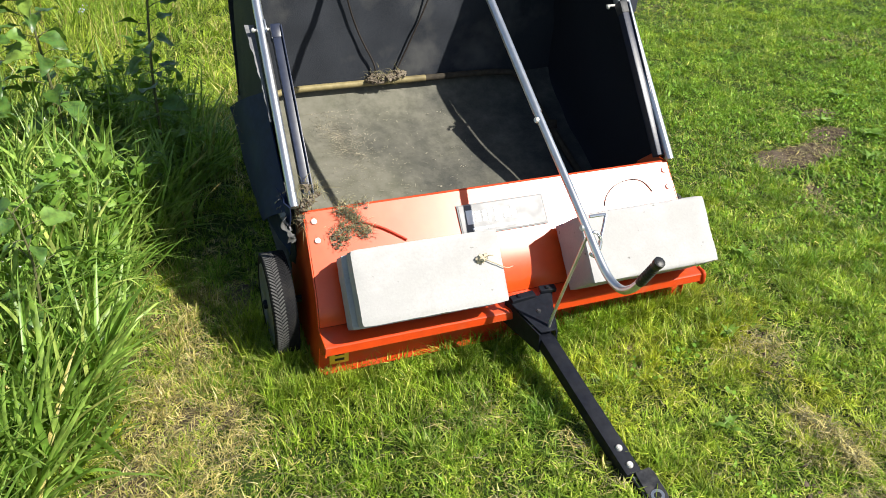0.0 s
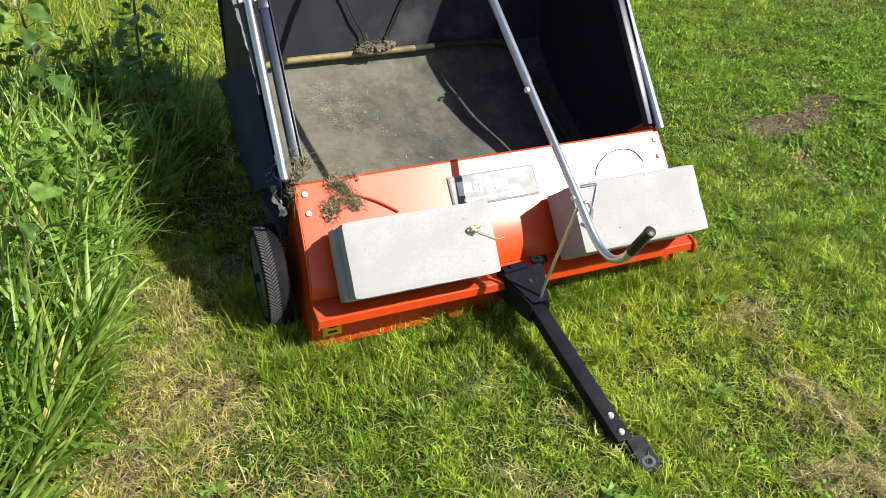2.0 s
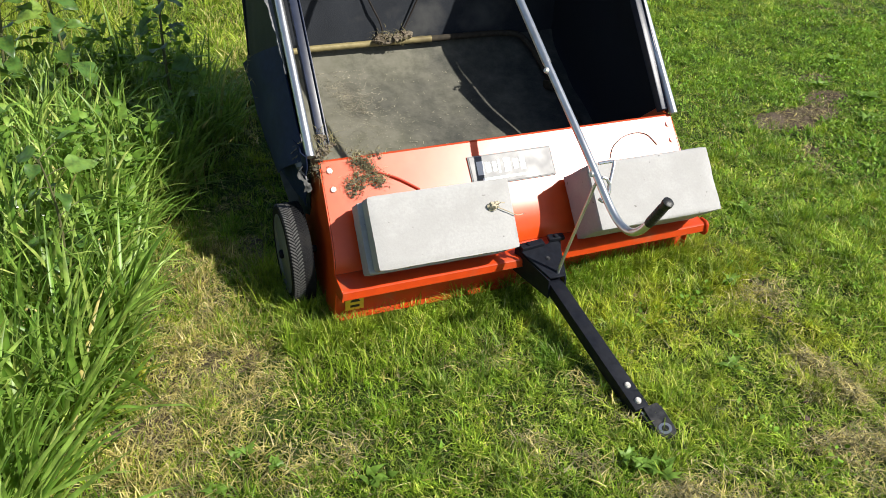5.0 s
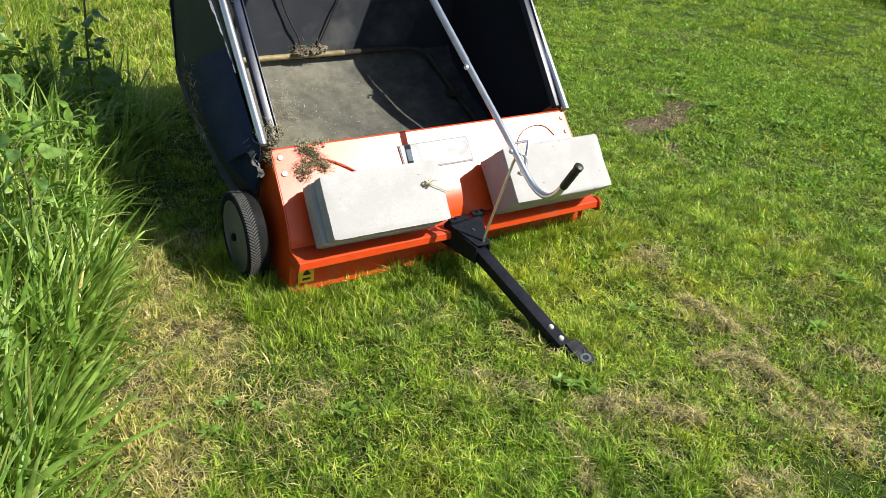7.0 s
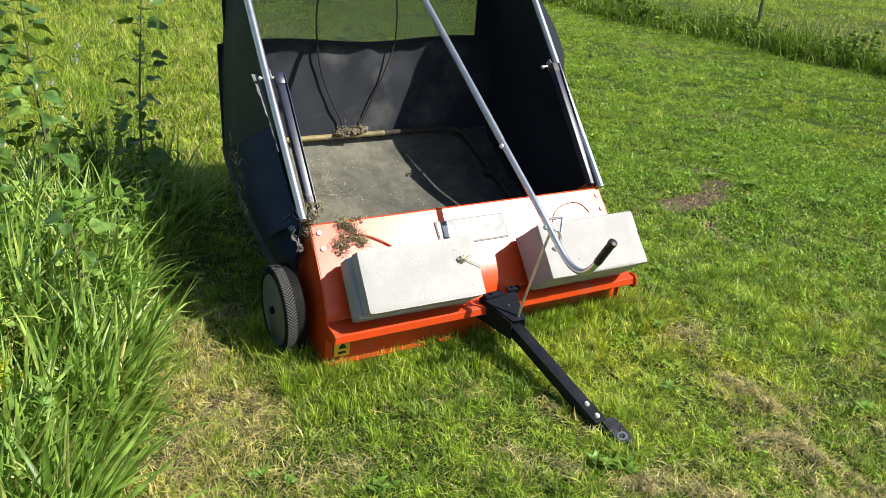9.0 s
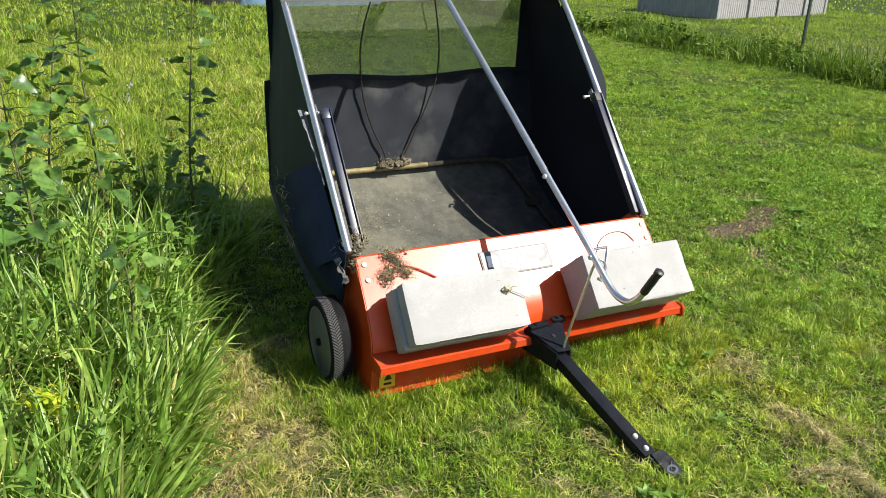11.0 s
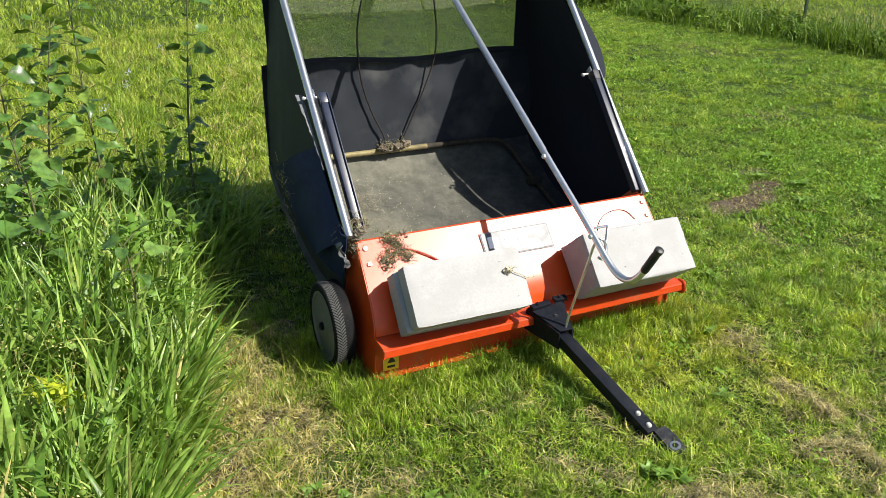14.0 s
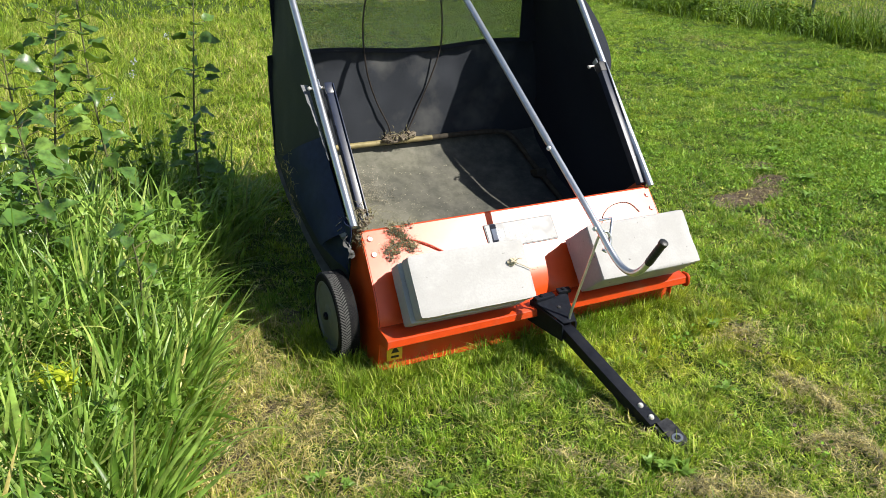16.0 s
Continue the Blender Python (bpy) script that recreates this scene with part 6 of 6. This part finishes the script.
def tall_grass(name, seed, n, depth, y0, y1, hmin, hmax, wmin, wmax, material, label, segs=6, lean=(0.2, 0.9), inset=0.02, droop=0.35, per=1, aim=(-0.2, 1.2), least=0.55):
    """Uncut grass left of the lawn's edge, in tufts of per blades that lean the same way."""
    rng = np.random.default_rng(seed)
    k = n // per
    y = rng.uniform(y0, y1, k)
    x = edge_x(y) - inset - depth * rng.uniform(0, 1, k) ** 1.15
    g = np.hypot(x + 1.2, y + 1.8) > 0.95
    x, y = x[g], y[g]
    k = len(x)
    n = k * per
    tall = np.repeat(rng.uniform(0.7, 1.1, k) * np.clip((edge_x(y) - x) / 0.25, least, 1), per)
    turn = np.repeat(rng.normal(*aim, k), per) + rng.normal(0, 0.45 if per > 1 else 0.01, n)
    x, y = np.repeat(x, per) + rng.normal(0, 0.018, n), np.repeat(y, per) + rng.normal(0, 0.018, n)
    h = rng.uniform(hmin, hmax, n) * tall * np.clip(1.15 - 0.07 * np.maximum(y - 3.0, 0), 0.45, 1) * low_by_hopper(x, y)
    base = np.stack([x, y, ground_z(x, y) - 0.005], 1)
    return stuff(name, blades(base, h, rng.uniform(wmin, wmax, n), rng.uniform(*lean, n), rng, segs, droop, 0.55, turn), material, label, "tall grass")


tall_grass("tall_grass", 51, 2600, 1.5, -1.2, 2.3, 0.26, 0.54, 0.006, 0.014, TALL, "tall uncut grass beside the lawn", 6, (0.15, 1.0), 0.02, 0.34, 3, (-0.1, 1.3), 0.6)
tall_grass("tall_grass", 56, 420, 1.2, -1.2, 2.0, 0.30, 0.54, 0.010, 0.017, TALL, "arching blades of uncut grass", 7, (0.6, 1.1), 0.04, 0.45, 3, (-0.2, 1.0), 0.6)
tall_grass("tall_grass", 61, 1300, 0.62, 0.55, 1.75, 0.26, 0.50, 0.008, 0.016, TALL, "long grass leaves in the shade of the hopper", 7, (0.3, 1.2), 0.03, 0.45, 4, (1.5, 1.6), 0.7)
tall_grass("tall_grass", 52, 9000, 1.7, -1.3, 2.3, 0.08, 0.28, 0.005, 0.010, TALL, "thick undergrowth of green grass", 4, (0.1, 0.8), 0.0, 0.3, 5, (0.0, 2.0))
tall_grass("tall_grass", 53, 3400, 1.0, -1.3, 1.6, 0.08, 0.42, 0.002, 0.005, STRAW, "dry brown stalks among the tall grass", 4, (0.1, 0.9))
tall_grass("meadow_grass", 54, 46000, 5.0, 1.9, 9.0, 0.09, 0.34, 0.005, 0.012, MEADOW, "sunlit uncut meadow grass with pale seed stalks", 3, (0.3, 1.5), 0.02, 0.4, 6, (0.0, 2.0))
tall_grass("meadow_grass", 59, 64000, 5.0, 1.9, 9.0, 0.05, 0.17, 0.008, 0.016, MEADOW, "short dense growth under the meadow grass", 1, (0.3, 1.6), 0.0, 0.4, 6, (0.0, 2.0))
tall_grass("meadow_grass", 57, 5200, 5.0, 2.0, 9.0, 0.12, 0.36, 0.002, 0.005, STRAW, "pale seed stalks over the meadow", 4, (0.1, 0.6), 0.02, 0.3, 4, (0.0, 2.0))
tall_grass("meadow_grass", 55, 40000, 10.0, 9.0, 22.0, 0.14, 0.40, 0.010, 0.020, MEADOW, "far uncut meadow grass", 2, (0.2, 1.2), 0.02, 0.4, 5, (0.0, 2.0))
tall_grass("meadow_grass", 60, 7000, 1.7, -9.0, -1.1, 0.22, 0.45, 0.010, 0.020, MEADOW, "uncut grass behind the lawn edge", 3, (0.2, 1.0), 0.0, 0.4, 5, (0.0, 2.0))
tall_grass("meadow_grass", 58, 30000, 6.0, -9.0, 2.2, 0.20, 0.44, 0.009, 0.019, MEADOW, "uncut meadow grass beside the lawn", 2, (0.2, 1.2), 1.45, 0.4, 5, (0.0, 2.0))


def reed_leaves(base, length, width, angle, turn, droop, rng, segs=6):
    """Long leaves with a crease down the middle, rising from base at an angle from upright."""
    n = len(base)
    out = np.stack([np.cos(turn), np.sin(turn), np.zeros(n)], 1)
    face = turn + math.pi / 2 + rng.normal(0, 0.45, n)
    side = np.stack([np.cos(face), np.sin(face), rng.normal(0, 0.25, n)], 1)
    up = np.array([0.0, 0.0, 1.0])
    rows, c = [], base.copy()
    for k in range(segs + 1):
        s = k / segs
        a = angle + droop * s ** 2.2
        d = out * np.sin(a)[:, None] + up * np.cos(a)[:, None]
        keel = np.cross(d, side)
        w = width * (0.5 + 0.5 * min(1.0, s * 5)) * (1 - s ** 2.6)
        if k < segs:
            rows += [c - side * (w / 2)[:, None], c + keel * (0.16 * w)[:, None], c + side * (w / 2)[:, None]]
            c = c + d * (length / segs)[:, None]
        else:
            rows.append(c)
    per = 3 * segs + 1
    verts = np.stack(rows, 1).reshape(-1, 3)
    idx, starts, at = [], [], 0
    for k in range(segs - 1):
        for e in (0, 1):
            q = 3 * k + e
            idx += [q, q + 1, q + 4, q + 3]
            starts.append(at)
            at += 4
    q = 3 * (segs - 1)
    for e in (0, 1):
        idx += [q + e, q + e + 1, q + 3]
        starts.append(at)
        at += 3
    loops = (np.arange(n)[:, None] * per + np.array(idx)[None]).ravel()
    starts = (np.arange(n)[:, None] * at + np.array(starts)[None]).ravel()
    return verts, loops, starts


def reed_grass(seed, n, depth, y0, y1, h0, h1, l0, l1, w0, w1, inset, label, per=6, aim=(-0.2, 1.3)):
    """Stout uncut grass: upright stems with broad leaves set along them."""
    rng = np.random.default_rng(seed)
    y = rng.uniform(y0, y1, n)
    x = edge_x(y) - inset - depth * rng.uniform(0, 1, n) ** 1.1
    g = (np.hypot(x + 1.2, y + 1.8) > 0.95)
    x, y = x[g], y[g]
    n = len(x)
    h = rng.uniform(h0, h1, n) * np.clip((edge_x(y) - x) / 0.30, 0.6, 1) * low_by_hopper(x, y)
    turn = rng.normal(*aim, n)
    lean = rng.uniform(0.02, 0.55, n)
    ground = np.stack([x, y, ground_z(x, y) - 0.005], 1)
    stems = reed_leaves(ground, h, np.full(n, 0.005), lean, turn, np.full(n, 0.12), rng, 5)
    s = np.sort(rng.uniform(0.05, 0.95, (n, per)), 1)
    rise = np.stack([np.cos(turn) * np.sin(lean), np.sin(turn) * np.sin(lean), np.cos(lean)], 1)
    base = (ground[:, None] + rise[:, None] * (h[:, None] * s)[..., None]).reshape(-1, 3)
    k = n * per
    ang = np.clip(rng.normal(0.52, 0.30, k), 0.05, 1.35)
    way = np.repeat(turn, per) + rng.normal(0, 1.5, k)
    leaves = reed_leaves(base, rng.uniform(l0, l1, k) * (0.65 + 0.5 * np.sin(math.pi * s.ravel())), rng.uniform(w0, w1, k), ang, way, np.abs(rng.normal(0.35, 0.55, k)), rng, 6)
    return stuff("tall_grass", merge(stems, leaves), TALL, label, "tall grass")


reed_grass(91, 460, 1.5, -1.2, 0.75, 0.20, 0.42, 0.16, 0.34, 0.007, 0.015, 0.05, "stout uncut grass with broad pale green leaves")
reed_grass(94, 170, 1.3, 0.6, 1.9, 0.14, 0.34, 0.16, 0.32, 0.007, 0.015, 0.05, "uncut grass with long leaves among the weeds")
reed_grass(93, 110, 0.22, -1.0, 0.15, 0.24, 0.40, 0.20, 0.36, 0.011, 0.020, 0.0, "long grass leaves leaning over the mown edge", 6, (-0.25, 0.5))
reed_grass(95, 150, 0.55, 0.25, 1.15, 0.20, 0.38, 0.16, 0.32, 0.008, 0.016, 0.08, "long bright grass leaves between the weeds", 6, (-0.2, 1.4))
reed_grass(92, 120, 0.30, -0.9, 0.2, 0.16, 0.34, 0.14, 0.28, 0.010, 0.020, 0.02, "broad grass leaves leaning out at the lawn edge", 5, (-0.2, 0.8))


def weed_stalks(seed, n_stems, x_of, y0, y1, h0, h1, leaf_len, leaf_w, label, material=WEED):
    """Upright weeds with narrow leaves up their stems."""
    rng = np.random.default_rng(seed)
    y = rng.uniform(y0, y1, n_stems)
    x = x_of(y, rng)
    h = rng.uniform(h0, h1, n_stems) * low_by_hopper(x, y) * (0.55 + 0.75 * lumps(x + 1.0, y, 0.6))
    ground = ground_z(x, y)
    stems = blades(np.stack([x, y, ground], 1), h, np.full(n_stems, 0.005), rng.uniform(0.02, 0.2, n_stems), rng, 4, 0.1)
    per = 22
    s = rng.uniform(0.15, 1.0, (n_stems, per))
    base = np.stack([np.repeat(x, per), np.repeat(y, per), (ground[:, None] + h[:, None] * s).ravel()], 1) + rng.normal(0, 0.01, (n_stems * per, 3))
    k = n_stems * per
    length = leaf_len * rng.uniform(0.5, 1.2, k) * (1.1 - 0.5 * s.ravel())
    leaves = blades(base, length * 0.55, leaf_w * rng.uniform(0.6, 1.2, k), rng.uniform(1.0, 2.2, k), rng, 5, 0.35, 0.75)
    return stuff("tall_weeds", merge(stems, leaves), material, label, "weeds")


weed_stalks(61, 235, lambda y, r: edge_x(y) - 0.04 - r.uniform(0, 1.2, len(y)), 0.1, 1.75, 0.16, 0.42, 0.13, 0.026, "leafy green weeds among the tall grass")
weed_stalks(64, 34, lambda y, r: edge_x(y) - 0.06 - r.uniform(0, 0.5, len(y)), 0.75, 1.8, 0.24, 0.44, 0.14, 0.030, "broad leafy weeds beside the hopper")
weed_stalks(63, 170, lambda y, r: edge_x(y) - 0.04 - r.uniform(0, 1.0, len(y)), -0.9, 0.3, 0.12, 0.34, 0.12, 0.026, "low leafy weeds under the tall grass")
weed_stalks(62, 520, lambda y, r: fence_x(y) - 0.45 + r.normal(0, 0.32, len(y)), 0.0, 13.0, 0.08, 0.30, 0.12, 0.05, "leafy green weeds along the foot of the fence", FENCE_GREEN)


def seed_stems(seed, n):
    """Thin brownish stems with small pale seed heads standing in the weeds."""
    rng = np.random.default_rng(seed)
    y = rng.uniform(-0.9, 1.1, n)
    x = edge_x(y) - 0.06 - rng.uniform(0, 0.5, n)
    h = rng.uniform(0.26, 0.42, n)
    base = np.stack([x, y, ground_z(x, y)], 1)
    stems = blades(base, h, np.full(n, 0.0034), rng.uniform(0.02, 0.14, n), rng, 4, 0.06)
    per = 26
    up = rng.uniform(0.55, 1.0, (n, per))
    heads = np.repeat(base, per, 0) + np.stack([rng.normal(0, 0.012, n * per), rng.normal(0, 0.012, n * per), (h[:, None] * up).ravel()], 1)
    return stuff("seed_stalks", merge(stems, leaflets(heads, rng.uniform(0.0022, 0.0046, n * per), rng, 0.7, 5)), STRAW, "brownish stems with small pale seed heads", "weeds")


seed_stems(65, 70)


def fence_strip(seed, n, x0, x1, y0, y1, h0, h1, w, material, name, label, thin=None, segs=4):
    rng = np.random.default_rng(seed)
    y = rng.uniform(y0, y1, n)
    x = fence_x(y) + rng.uniform(x0, x1, n)
    if thin:
        g = ~((x > thin[0]) & (x < thin[1]) & (y > thin[2]) & (y < thin[3]) & (rng.uniform(0, 1, n) < thin[4]))
        x, y = x[g], y[g]
        n = len(x)
    base = np.stack([x, y, ground_z(x, y) - 0.004], 1)
    h = rng.uniform(h0, h1, n) * (0.40 + 1.0 * lumps(x * 0.8 + 3.0, y, 0.75))
    return stuff(name, blades(base, h, w * rng.uniform(0.6, 1.4, n), rng.uniform(0.2, 1.2, n), rng, segs, 0.4), material, label, "grass")


fence_strip(71, 17000, -1.05, 0.2, -1.0, 16.0, 0.07, 0.40, 0.010, FENCE_GREEN, "fence_grass", "uncut grass along the fence", None, 3)
fence_strip(72, 110000, 0.1, 9.0, -1.0, 22.0, 0.03, 0.11, 0.012, MEADOW, "field_grass", "rough grass beyond the fence", (9.0, 18.0, -1.0, 6.5, 0.45), 1)
fence_strip(75, 40000, 8.0, 40.0, -8.0, 50.0, 0.04, 0.12, 0.06, MEADOW, "field_grass", "far rough field grass", None, 1)
fence_strip(73, 14000, 0.9, 9.0, -1.0, 7.5, 0.02, 0.09, 0.010, STRAW, "field_stubble", "dry cut stalks on open soil beyond the fence", None, 1)
fence_strip(74, 700, -0.2, 0.9, 2.0, 7.0, 0.16, 0.42, 0.004, STRAW, "seed_stalks", "pale seed stalks leaning by the fence")


def small_flowers(seed, places, size, material, label, spread, per):
    rng = np.random.default_rng(seed)
    c = np.array(places, float)
    c = np.repeat(c, per, 0) + rng.normal(0, spread, (len(places) * per, 3))
    return stuff("wild_flowers", leaflets(c, rng.uniform(0.5, 1.0, len(c)) * size, rng, 0.7, 6), material, label, "flowers")


small_flowers(81, [(-0.90, 3.39, 0.47), (-1.10, 2.55, 0.44), (-0.95, 3.0, 0.46), (-0.6, 4.2, 0.5)], 0.007, PETAL, "pale lilac meadow flowers in the uncut grass", 0.012, 14)
small_flowers(82, [(-1.45, 0.72, 0.42), (-1.38, 0.9, 0.40), (-1.5, 1.1, 0.45), (-1.15, 0.9, 0.3), (-1.62, 0.5, 0.42), (-1.3, 0.4, 0.33)], 0.005, PETAL_WHITE, "tiny white flowers among the tall weeds", 0.035, 12)
rng = np.random.default_rng(83)
n = 55
base = np.array([-1.42, -0.11, 0.34]) + rng.normal(0, 0.026, (n, 3))
tagged(new("yellow_weed", raw_mesh("yellow_weed", *blades(base, rng.uniform(0.02, 0.05, n), np.full(n, 0.014), rng.uniform(0.8, 2, n), rng, 4, 0.3, 0.7), YELLOW_WEED)), "yellowing leafy weed among the tall grass", "weed", kind="stuff")
